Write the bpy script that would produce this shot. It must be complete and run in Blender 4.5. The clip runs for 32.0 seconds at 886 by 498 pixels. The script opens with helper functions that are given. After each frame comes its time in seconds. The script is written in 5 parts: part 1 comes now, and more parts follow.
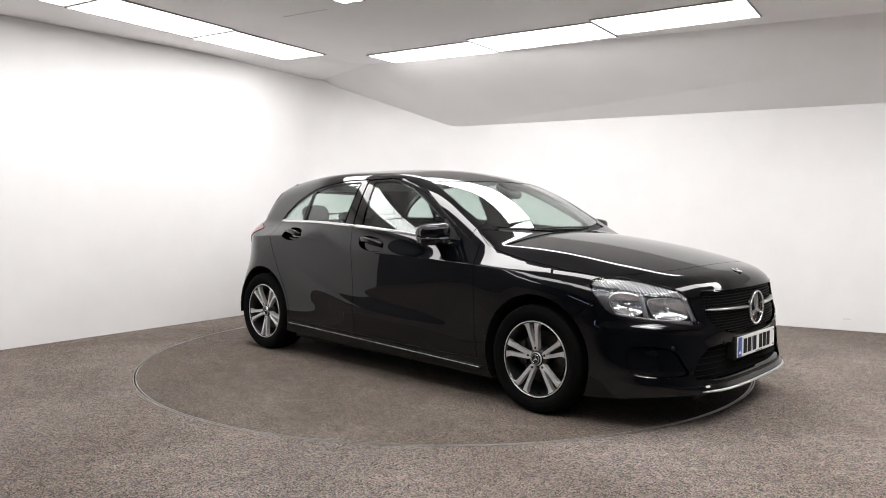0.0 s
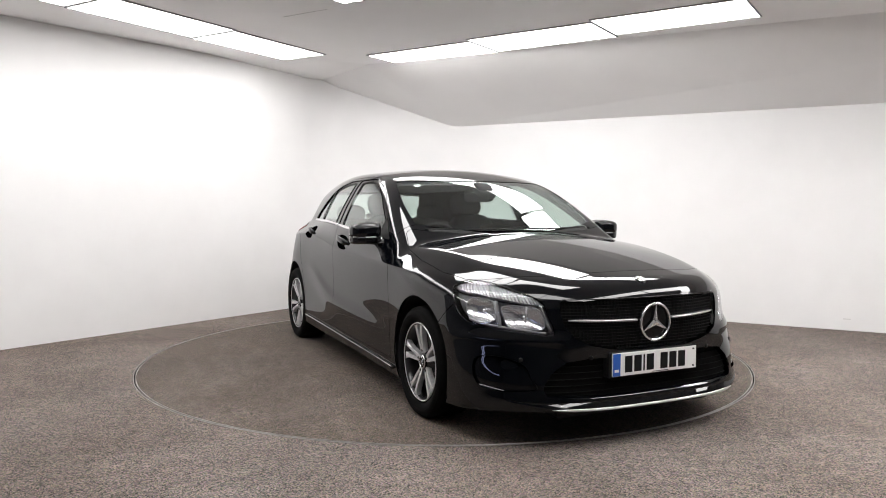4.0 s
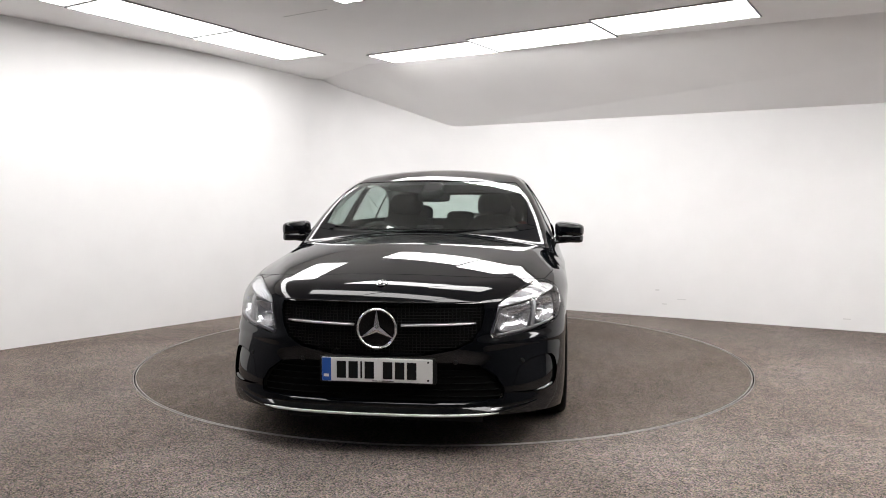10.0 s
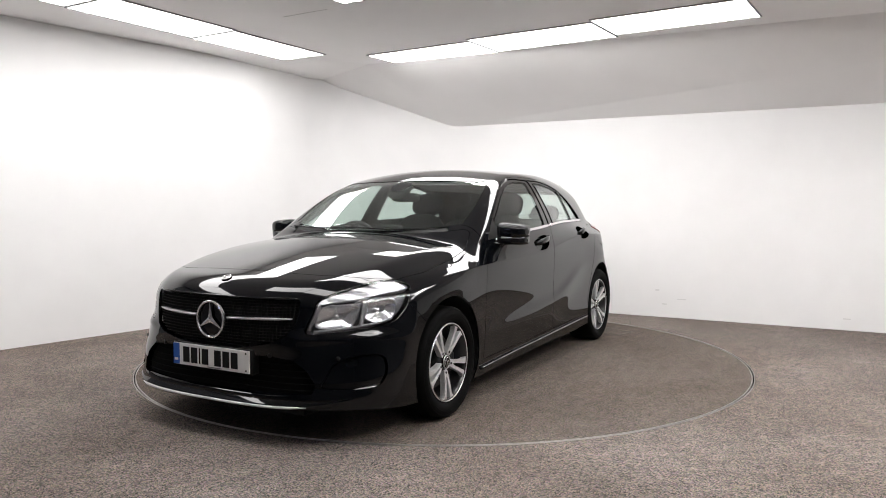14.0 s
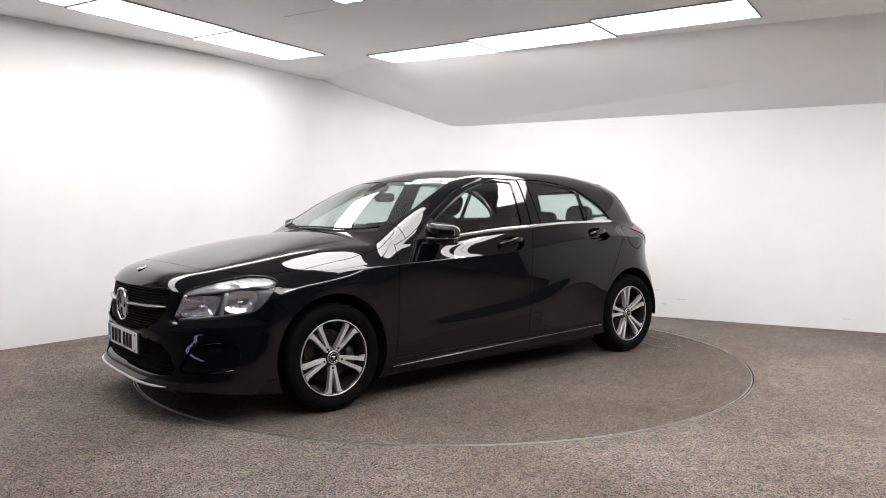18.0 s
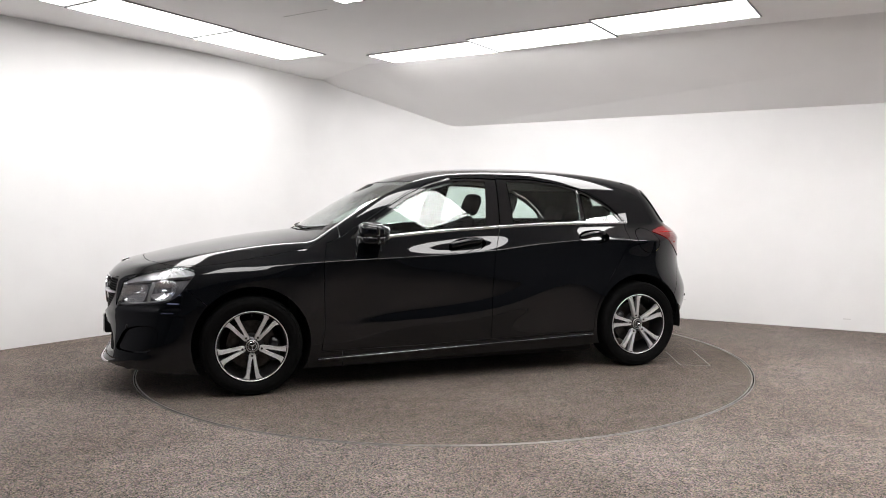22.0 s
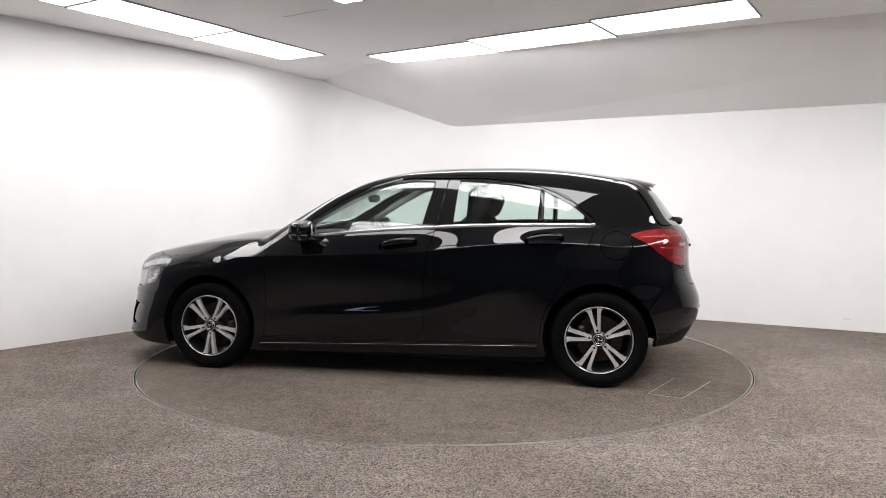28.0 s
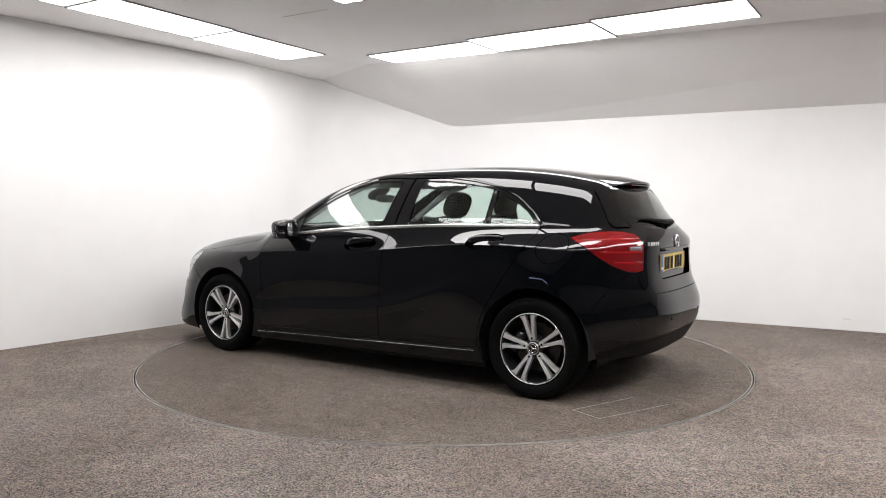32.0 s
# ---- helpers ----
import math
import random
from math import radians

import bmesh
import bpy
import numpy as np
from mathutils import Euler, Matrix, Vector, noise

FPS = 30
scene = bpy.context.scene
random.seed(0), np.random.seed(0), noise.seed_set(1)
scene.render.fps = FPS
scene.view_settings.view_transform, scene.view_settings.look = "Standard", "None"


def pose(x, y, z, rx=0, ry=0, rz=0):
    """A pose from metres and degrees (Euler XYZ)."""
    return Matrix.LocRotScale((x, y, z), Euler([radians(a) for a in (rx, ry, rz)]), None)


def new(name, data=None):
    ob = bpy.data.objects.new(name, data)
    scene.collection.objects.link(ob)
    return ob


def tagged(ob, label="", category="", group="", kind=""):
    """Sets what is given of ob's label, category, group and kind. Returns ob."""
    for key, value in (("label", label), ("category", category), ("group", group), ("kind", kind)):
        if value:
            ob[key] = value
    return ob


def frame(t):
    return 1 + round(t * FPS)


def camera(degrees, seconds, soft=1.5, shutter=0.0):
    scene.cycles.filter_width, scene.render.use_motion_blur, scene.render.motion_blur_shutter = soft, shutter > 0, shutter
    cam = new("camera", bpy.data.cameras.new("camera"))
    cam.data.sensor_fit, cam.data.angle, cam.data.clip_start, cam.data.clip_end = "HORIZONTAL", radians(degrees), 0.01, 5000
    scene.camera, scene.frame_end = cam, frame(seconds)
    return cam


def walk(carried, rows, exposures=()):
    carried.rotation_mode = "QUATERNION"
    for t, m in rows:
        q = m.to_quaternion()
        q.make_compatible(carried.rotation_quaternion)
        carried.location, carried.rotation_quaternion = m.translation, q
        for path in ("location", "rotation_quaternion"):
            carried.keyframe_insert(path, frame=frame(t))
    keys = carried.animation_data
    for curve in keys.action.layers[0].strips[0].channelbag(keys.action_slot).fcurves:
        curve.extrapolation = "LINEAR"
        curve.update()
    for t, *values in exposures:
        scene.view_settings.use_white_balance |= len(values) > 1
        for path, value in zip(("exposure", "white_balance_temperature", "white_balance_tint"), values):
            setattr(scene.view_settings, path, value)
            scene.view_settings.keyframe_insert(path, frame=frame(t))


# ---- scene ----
cam = camera(61.375, 32.0, soft=0.95)
EYE = Matrix.Translation((0, -5.772, 1.165)) @ pose(0, 0, 0, 90 - 3.47, 0, 0.072) @ pose(0, 0, 0, 0, 0, 0.056)
walk(cam, [(0.0, EYE), (32.0, EYE)], exposures=[(0.0, 0.10), (32.0, 0.10)])

# heading of the car on its turntable: seconds, degrees
HEADING = [(0.0, -43.4), (1.0, -48.76), (2.0, -54.04), (3.0, -59.28), (5.5, -72.7), (7.0, -81.04), (8.0, -86.49), (9.0, -91.99),
           (10.0, -97.53), (11.0, -103.08), (12.0, -108.48), (13.0, -113.71), (14.0, -119.14), (16.5, -132.36), (17.5, -137.82),
           (19.0, -145.97), (21.0, -156.28), (23.0, -166.82), (25.0, -176.89), (28.0, -192.25), (32.0, -213.18)]
OFFSET = (0.161, 0.005)
TABLE_RADIUS = 2.235

# ---- world: the studio is closed, so the sky outside only shows through no opening ----
world = bpy.data.worlds.new("world")
scene.world = world
world.use_nodes = True
world.node_tree.nodes["Background"].inputs[0].default_value = (0.5, 0.55, 0.6, 1)
world.node_tree.nodes["Background"].inputs[1].default_value = 0.05


# ---- materials ----
def mat(name, color=(0.5, 0.5, 0.5), rough=0.5, metal=0.0, coat=0.0, emit=0.0, trans=0.0, ior=1.5, spec=0.5):
    m = bpy.data.materials.new(name)
    m.use_nodes = True
    b = m.node_tree.nodes["Principled BSDF"]
    b.inputs["Base Color"].default_value = (*color, 1)
    b.inputs["Roughness"].default_value = rough
    b.inputs["Metallic"].default_value = metal
    b.inputs["Coat Weight"].default_value = coat
    b.inputs["Coat Roughness"].default_value = 0.02
    b.inputs["IOR"].default_value = ior
    b.inputs["Specular IOR Level"].default_value = spec
    b.inputs["Transmission Weight"].default_value = trans
    if emit:
        b.inputs["Emission Color"].default_value = (*color, 1)
        b.inputs["Emission Strength"].default_value = emit
    return m


def grain(m, scale, low, high, bump=0.0, detail=4.0, second=None, kind="noise", distance=0.002):
    """Varies a material's colour between two tones by noise in object space, with an optional slower second noise and relief."""
    nt = m.node_tree
    b = nt.nodes["Principled BSDF"]
    co = nt.nodes.new("ShaderNodeTexCoord")
    if kind == "noise":
        tex = nt.nodes.new("ShaderNodeTexNoise")
        tex.inputs["Detail"].default_value = detail
        out = tex.outputs["Fac"]
    else:
        tex = nt.nodes.new("ShaderNodeTexVoronoi")
        out = tex.outputs["Color"]
    tex.inputs["Scale"].default_value = scale
    nt.links.new(co.outputs["Object"], tex.inputs["Vector"])
    ramp = nt.nodes.new("ShaderNodeValToRGB")
    ramp.color_ramp.elements[0].color = (*low, 1)
    ramp.color_ramp.elements[1].color = (*high, 1)
    ramp.color_ramp.elements[0].position, ramp.color_ramp.elements[1].position = 0.3, 0.7
    nt.links.new(out, ramp.inputs["Fac"])
    color = ramp.outputs["Color"]
    if second:
        s2, lo, hi = second
        t2 = nt.nodes.new("ShaderNodeTexNoise")
        t2.inputs["Scale"].default_value, t2.inputs["Detail"].default_value = s2, 6.0
        nt.links.new(co.outputs["Object"], t2.inputs["Vector"])
        r2 = nt.nodes.new("ShaderNodeMapRange")
        r2.inputs["From Min"].default_value, r2.inputs["From Max"].default_value = 0.3, 0.7
        r2.inputs["To Min"].default_value, r2.inputs["To Max"].default_value = lo, hi
        nt.links.new(t2.outputs["Fac"], r2.inputs["Value"])
        mul = nt.nodes.new("ShaderNodeMix")
        mul.data_type, mul.blend_type = "RGBA", "MULTIPLY"
        mul.inputs["Factor"].default_value = 1.0
        nt.links.new(color, mul.inputs["A"])
        nt.links.new(r2.outputs["Result"], mul.inputs["B"])
        color = mul.outputs["Result"]
    nt.links.new(color, b.inputs["Base Color"])
    if bump:
        bp = nt.nodes.new("ShaderNodeBump")
        bp.inputs["Strength"].default_value, bp.inputs["Distance"].default_value = bump, distance
        nt.links.new(out, bp.inputs["Height"])
        nt.links.new(bp.outputs["Normal"], b.inputs["Normal"])
    return m


# ---- room and lights ----
def part(name, bm, material, parent=None, label="", smooth=False):
    me = bpy.data.meshes.new(name)
    bm.to_mesh(me)
    bm.free()
    if smooth:
        me.polygons.foreach_set("use_smooth", [True] * len(me.polygons))
    for m in material if isinstance(material, (list, tuple)) else [material]:
        me.materials.append(m)
    ob = new(name, me)
    if parent:
        ob.parent = parent
    if label:
        tagged(ob, label)
    return ob


def prism(points, z0, z1, bm=None):
    """An upright prism over a plan polygon."""
    bm = bm or bmesh.new()
    low = [bm.verts.new((x, y, z0)) for x, y in points]
    top = [bm.verts.new((x, y, z1)) for x, y in points]
    bm.faces.new(low[::-1])
    bm.faces.new(top)
    for i in range(len(points)):
        j = (i + 1) % len(points)
        bm.faces.new((low[i], low[j], top[j], top[i]))
    bmesh.ops.recalc_face_normals(bm, faces=bm.faces)
    return bm


def box(x0, x1, y0, y1, z0, z1, bm=None, bevel=0.0, m=None):
    own = bmesh.new()
    prism([(x0, y0), (x1, y0), (x1, y1), (x0, y1)], z0, z1, own)
    if bevel:
        bmesh.ops.bevel(own, geom=own.edges[:], offset=bevel, segments=2, affect="EDGES", profile=0.6)
    if m is not None:
        bmesh.ops.transform(own, matrix=m, verts=own.verts)
    if bm is None:
        return own
    return merge(bm, own)


def merge(bm, own):
    me = bpy.data.meshes.new("scratch")
    own.to_mesh(me)
    own.free()
    bm.from_mesh(me)
    bpy.data.meshes.remove(me)
    return bm


M_WALL = grain(mat("white_wall_paint", (0.82, 0.81, 0.80), 0.75, spec=0.2), 3.0, (0.800, 0.796, 0.793), (0.830, 0.826, 0.823), 0.05, 6.0)
M_CEIL = grain(mat("ceiling_paint", (0.88, 0.87, 0.86), 0.7), 2.0, (0.90, 0.89, 0.885), (0.93, 0.92, 0.915), 0.04, 6.0)
M_DARK = grain(mat("dark_grey_wall_paint", (0.13, 0.13, 0.14), 0.7), 3.0, (0.115, 0.115, 0.128), (0.14, 0.14, 0.152))


def carpet(name, dark, light, wear):
    """Cut-pile carpet: fine flecks, softer tufts, and broad trodden and stained patches."""
    m = mat(name, light, 0.95, spec=0.1)
    nt = m.node_tree
    co = nt.nodes.new("ShaderNodeTexCoord")

    def noise(scale, detail, lo, hi, stretch=None):
        tex, rng = nt.nodes.new("ShaderNodeTexNoise"), nt.nodes.new("ShaderNodeMapRange")
        tex.inputs["Scale"].default_value, tex.inputs["Detail"].default_value = scale, detail
        rng.inputs["From Min"].default_value, rng.inputs["From Max"].default_value = 0.32, 0.68
        rng.inputs["To Min"].default_value, rng.inputs["To Max"].default_value = lo, hi
        source = co.outputs["Object"]
        if stretch:
            mp = nt.nodes.new("ShaderNodeMapping")
            mp.inputs["Scale"].default_value, mp.inputs["Rotation"].default_value = stretch, (0, 0, 0.6)
            nt.links.new(source, mp.inputs["Vector"])
            source = mp.outputs["Vector"]
        nt.links.new(source, tex.inputs["Vector"])
        nt.links.new(tex.outputs["Fac"], rng.inputs["Value"])
        return rng.outputs["Result"]

    def join(kind, a, b):
        n = nt.nodes.new("ShaderNodeMath")
        n.operation = kind
        nt.links.new(a, n.inputs[0])
        nt.links.new(b, n.inputs[1])
        return n.outputs[0]
    cell, grey = nt.nodes.new("ShaderNodeTexVoronoi"), nt.nodes.new("ShaderNodeMapRange")
    cell.inputs["Scale"].default_value = 200.0
    nt.links.new(co.outputs["Object"], cell.inputs["Vector"])
    parts = nt.nodes.new("ShaderNodeSeparateColor")
    nt.links.new(cell.outputs["Color"], parts.inputs["Color"])
    nt.links.new(parts.outputs["Red"], grey.inputs["Value"])
    fleck = grey.outputs["Result"]
    mix = nt.nodes.new("ShaderNodeMix")
    mix.data_type = "RGBA"
    mix.inputs["A"].default_value, mix.inputs["B"].default_value = (*dark, 1), (*light, 1)
    nt.links.new(fleck, mix.inputs["Factor"])
    patch = join("MULTIPLY", join("MULTIPLY", noise(1.1, 5.0, 1 - wear, 1 + wear * 0.55), noise(9.0, 6.0, 0.90, 1.08)), noise(3.0, 4.0, 0.93, 1.05, (1.0, 5.0, 1.0)))
    mul = nt.nodes.new("ShaderNodeMix")
    mul.data_type, mul.blend_type = "RGBA", "MULTIPLY"
    mul.inputs["Factor"].default_value = 1.0
    tint = nt.nodes.new("ShaderNodeMix")            # single fibres lean to red or blue
    tint.data_type, tint.blend_type = "RGBA", "OVERLAY"
    tint.inputs["Factor"].default_value = 0.18
    nt.links.new(mix.outputs["Result"], tint.inputs["A"])
    nt.links.new(cell.outputs["Color"], tint.inputs["B"])
    soil = nt.nodes.new("ShaderNodeMix")            # trodden-in brown soil in broad patches
    soil.data_type, soil.blend_type = "RGBA", "MULTIPLY"
    soil.inputs["B"].default_value = (0.84, 0.79, 0.745, 1)
    nt.links.new(noise(0.75, 6.0, 0.0, 0.9 * wear / 0.2), soil.inputs["Factor"])
    nt.links.new(tint.outputs["Result"], soil.inputs["A"])
    nt.links.new(soil.outputs["Result"], mul.inputs["A"])
    nt.links.new(patch, mul.inputs["B"])
    b = nt.nodes["Principled BSDF"]
    nt.links.new(mul.outputs["Result"], b.inputs["Base Color"])
    bump = nt.nodes.new("ShaderNodeBump")
    bump.inputs["Strength"].default_value, bump.inputs["Distance"].default_value = 0.35, 0.003
    nt.links.new(fleck, bump.inputs["Height"])
    nt.links.new(bump.outputs["Normal"], b.inputs["Normal"])
    return m


M_CARPET = carpet("speckled_carpet", (0.0305, 0.0272, 0.0238), (0.293, 0.266, 0.244), 0.20)
M_DECK = carpet("worn_turntable_carpet", (0.035, 0.0303, 0.0258), (0.208, 0.185, 0.163), 0.18)
M_LAMP = mat("light_panel_diffuser", (1.0, 0.978, 0.972), 0.4, emit=12.0)
M_LAMP_DIM = mat("dimmer_light_panel_diffuser", (1.0, 0.978, 0.972), 0.4, emit=8.6)
M_FRAME = mat("grey_panel_frame", (0.36, 0.36, 0.355), 0.5)
M_ALU = grain(mat("brushed_aluminium", (0.55, 0.54, 0.52), 0.45, 1.0), 60.0, (0.30, 0.285, 0.27), (0.46, 0.44, 0.42))
M_GAP = mat("dark_gap", (0.01, 0.01, 0.01), 0.9)

M_SEAM = mat("grey_seam", (0.33, 0.32, 0.31), 0.8)
CEILING = 2.64


def sweep_line(a, b):
    d = (Vector(b) - Vector(a)).normalized() * 0.0022
    return prism([(a[0] - d.y, a[1] + d.x), (a[0] + d.y, a[1] - d.x), (b[0] + d.y * 0.3, b[1] - d.x * 0.3), (b[0] - d.y * 0.3, b[1] + d.x * 0.3)], CEILING - 0.002, CEILING - 0.0005)


LOW = 2.066
KNEE_A, KNEE_B = (-1.43, 2.87), (0.107, 3.07)     # ends of the short wall between the two long ones
LEFT_END, RIGHT_END = (-4.03, -0.57), (7.63, -1.08)


def wall(name, line, height, material, thick=0.12):
    """An upright wall along a line of plan points, with its thickness behind it."""
    line = [Vector(p) for p in line]
    back = []
    for i, p in enumerate(line):
        d = (line[min(i + 1, len(line) - 1)] - line[max(i - 1, 0)]).normalized()
        back.append(p + Vector((-d.y, d.x)) * thick)
    bm = prism([tuple(p) for p in line + back[::-1]], 0, height)
    return tagged(part(name, bm, material), kind="structure")


def fillet(before, corner, after, reach, n=40):
    """Plan points that round a corner off over a reach to either side."""
    c = Vector(corner)
    a, b = c + (Vector(before) - c).normalized() * reach, c + (Vector(after) - c).normalized() * reach
    return [a * (1 - t) ** 2 + c * 2 * t * (1 - t) + b * t * t for t in (i / n for i in range(n + 1))]


bend_a = fillet(LEFT_END, KNEE_A, KNEE_B, 0.26)
bend_b = fillet(KNEE_A, KNEE_B, RIGHT_END, 0.12, 20)
wall("wall_west", [LEFT_END, bend_a[0]], 2.9, M_WALL)
wall("wall_north", bend_a + bend_b, 2.9, M_WALL)
wall("wall_east", [bend_b[-1], RIGHT_END], 2.9, M_WALL)
wall("wall_south_east", [RIGHT_END, (3.2, -9.2)], 2.9, M_DARK)
wall("wall_south", [(3.2, -9.2), (-5.0, -9.2)], 2.9, M_DARK)
wall("wall_south_west", [(-5.0, -9.2), (-4.9, -8.2)], 2.9, M_DARK)
wall("wall_west_end", [(-4.9, -4.8), LEFT_END], 2.9, M_DARK)
# a low daylit window between the two dark walls
for z0, z1 in ((0.0, 1.34), (1.55, 2.9)):
    bm = prism([(-4.9, -8.2), (-4.9, -4.8), (-5.02, -4.8), (-5.02, -8.2)], z0, z1)
    tagged(part("wall_west_window", bm, M_DARK), kind="structure")
M_DAY = mat("bluish_daylight", (0.58, 0.64, 1.0), 0.5, emit=5.0)
window_1 = tagged(new("window_1"), "low window with bluish daylight behind it", kind="structure")
part("window_pane", prism([(-4.95, -8.2), (-4.95, -4.8), (-4.96, -4.8), (-4.96, -8.2)], 1.34, 1.55), M_DAY, window_1)
for z in (1.34, 1.43, 1.53):
    part("window_frame", box(-4.94, -4.89, -8.2, -4.8, z, z + 0.02), M_DARK, window_1)

# ceiling: a flat field, and a slope that falls to the low east wall
east = (Vector(RIGHT_END) - Vector(KNEE_B)).normalized()
inward = Vector((east.y, -east.x)) * 1.0
bm = bmesh.new()
WEST_KINK = Vector(KNEE_A) + (Vector(LEFT_END) - Vector(KNEE_A)).normalized() * 1.5
flat = [bm.verts.new((x, y, CEILING)) for x, y in
        (LEFT_END, WEST_KINK, (KNEE_B[0] + inward.x * 0.95 - 0.45, KNEE_B[1] + inward.y * 0.95), (RIGHT_END[0] + inward.x * 0.95, RIGHT_END[1] + inward.y * 0.95),
         (3.2, -9.2), (-5.0, -9.2), (-4.9, -4.8))]
bm.faces.new(flat[::-1])
low = [bm.verts.new((KNEE_B[0], KNEE_B[1], LOW)), bm.verts.new((RIGHT_END[0], RIGHT_END[1], LOW)), bm.verts.new((*KNEE_A, 2.57))]
bm.faces.new((flat[2], flat[3], low[1], low[0])[::-1])
bm.faces.new((low[2], flat[2], low[0]))
bm.faces.new((flat[1], flat[2], low[2]))
top = bmesh.ops.extrude_face_region(bm, geom=bm.faces[:])
for v in [g for g in top["geom"] if isinstance(g, bmesh.types.BMVert)]:
    v.co.z += 0.25
bmesh.ops.recalc_face_normals(bm, faces=bm.faces)
tagged(part("ceiling", bm, M_CEIL), kind="structure")


def light_panel(corner, along, across, length, width, glow=M_LAMP):
    """A flush square-edged panel: frame and glowing diffuser, from its corner in plan."""
    a, c = Vector(along).normalized(), Vector(across).normalized()
    m = Matrix(((a.x, c.x, 0, corner[0]), (a.y, c.y, 0, corner[1]), (0, 0, 1, CEILING), (0, 0, 0, 1)))
    lamp = new("ceiling_light")
    lamp.matrix_world = m
    g = 0.012
    for name, r in (("frame", (0, length, 0, g)), ("frame", (0, length, width - g, width)), ("frame", (0, g, g, width - g)), ("frame", (length - g, length, g, width - g))):
        part(name, box(*r, -0.012, -0.001), M_FRAME, lamp)
    part("diffuser", box(g, length - g, g, width - g, -0.008, -0.002), glow, lamp)
    return tagged(lamp, "white rectangular light panel set flush in the ceiling", "ceiling light", "ceiling light panels")


STEP = 1.2
LA = Vector((-0.497, -0.868))       # along the west row, away from the corner
LB = Vector((0.803, -0.596))        # along the east row
for i in range(5):
    a = Vector((-1.64, 1.98)) + LA * STEP * i
    light_panel(a, LA, Vector((0.843, -0.538)), STEP - 0.012, 0.55, M_LAMP_DIM)
# panels 4 and 5 are out of view, added to brighten the right side
for i in (0, 1, 2, 4, 5):
    a = Vector((-0.435, 2.255)) + LB * STEP * i
    light_panel(a, LB, Vector((-0.483, -0.876)), STEP - 0.012, 0.62)
for start, number in ((Vector((-0.74, -0.18)), 2), (Vector((-1.65, -1.55)), 4)):      # the middle row and the row over the entrance
    for i in range(number):
        light_panel(start + LB * STEP * i, LB, Vector((-0.483, -0.876)), STEP - 0.012, 0.62, M_LAMP if number == 2 else M_LAMP_DIM)
for i in range(3):
    light_panel(Vector((3.2, -0.9)) + LA * STEP * i, LA, Vector((0.843, -0.538)), STEP - 0.012, 0.55)

# carpeted floor with a round opening for the turntable
def ring_sheet(r_in, r_out, z, n=160):
    bm = bmesh.new()
    a = [bm.verts.new((r_in * math.cos(2 * math.pi * i / n), r_in * math.sin(2 * math.pi * i / n), z)) for i in range(n)]
    b = [bm.verts.new((r_out * math.cos(2 * math.pi * i / n), r_out * math.sin(2 * math.pi * i / n), z)) for i in range(n)]
    for i in range(n):
        j = (i + 1) % n
        bm.faces.new((a[i], b[i], b[j], a[j]))
    return bm


tagged(part("floor", ring_sheet(TABLE_RADIUS + 0.012, 14, 0.0), M_CARPET), "speckled grey-brown carpet laid wall to wall", kind="structure")

# a hairline seam in the ceiling paint
tagged(part("ceiling_seam", sweep_line((-1.27, 0.23), (-0.88, -0.01)), M_SEAM), kind="structure")

# faint scuffs near the foot of the east wall
M_SCUFF = mat("faint_scuff", (0.66, 0.655, 0.65), 0.7)
toward = Vector((-east.y, east.x)) * -0.002
for d0, z, ln, h in ((2.45, 0.13, 0.05, 0.012), (2.60, 0.19, 0.09, 0.008), (2.38, 0.27, 0.04, 0.015), (4.1, 0.10, 0.06, 0.01)):
    a = Vector(KNEE_B) + east * d0
    b = a + east * ln
    bm = prism([(a.x, a.y), (b.x, b.y), (b.x + toward.x, b.y + toward.y), (a.x + toward.x, a.y + toward.y)], z, z + h)
    tagged(part("wall_scuff", bm, M_SCUFF), kind="structure")


# ---- the car's body surface: one smooth solid described by a few profiles ----
def curve(*pairs, soft=0.06):
    """A smooth function through (place, value) pairs, straight beyond its ends, evened out over a length of soft."""
    xs = np.array([p[0] for p in pairs], float)
    ys = np.array([p[1] for p in pairs], float)
    d = np.diff(ys) / np.diff(xs)
    w = np.diff(xs)
    m = np.concatenate([d[:1], (d[:-1] * w[1:] + d[1:] * w[:-1]) / (w[1:] + w[:-1]), d[-1:]])
    g = np.arange(xs[0] - 1.0, xs[-1] + 1.0, 0.002)
    i = np.clip(np.searchsorted(xs, g) - 1, 0, len(xs) - 2)
    h = xs[i + 1] - xs[i]
    t = (g - xs[i]) / h
    c = np.clip(t, 0, 1)
    v = ys[i] * (1 + 2 * c) * (1 - c) ** 2 + h * m[i] * c * (1 - c) ** 2 + ys[i + 1] * c * c * (3 - 2 * c) + h * m[i + 1] * c * c * (c - 1)
    v = v + np.where(t < 0, t * h * m[0], 0) + np.where(t > 1, (t - 1) * h * m[-1], 0)
    k = np.arange(-int(soft * 3 / 0.002), int(soft * 3 / 0.002) + 1) * 0.002
    k = np.exp(-0.5 * (k / soft) ** 2)
    n = len(k) // 2
    ext = np.concatenate([v[0] + (v[1] - v[0]) * np.arange(-n, 0), v, v[-1] + (v[-1] - v[-2]) * np.arange(1, n + 1)])
    v = np.convolve(ext, k / k.sum(), "valid")
    return lambda x: np.interp(x, g, v)


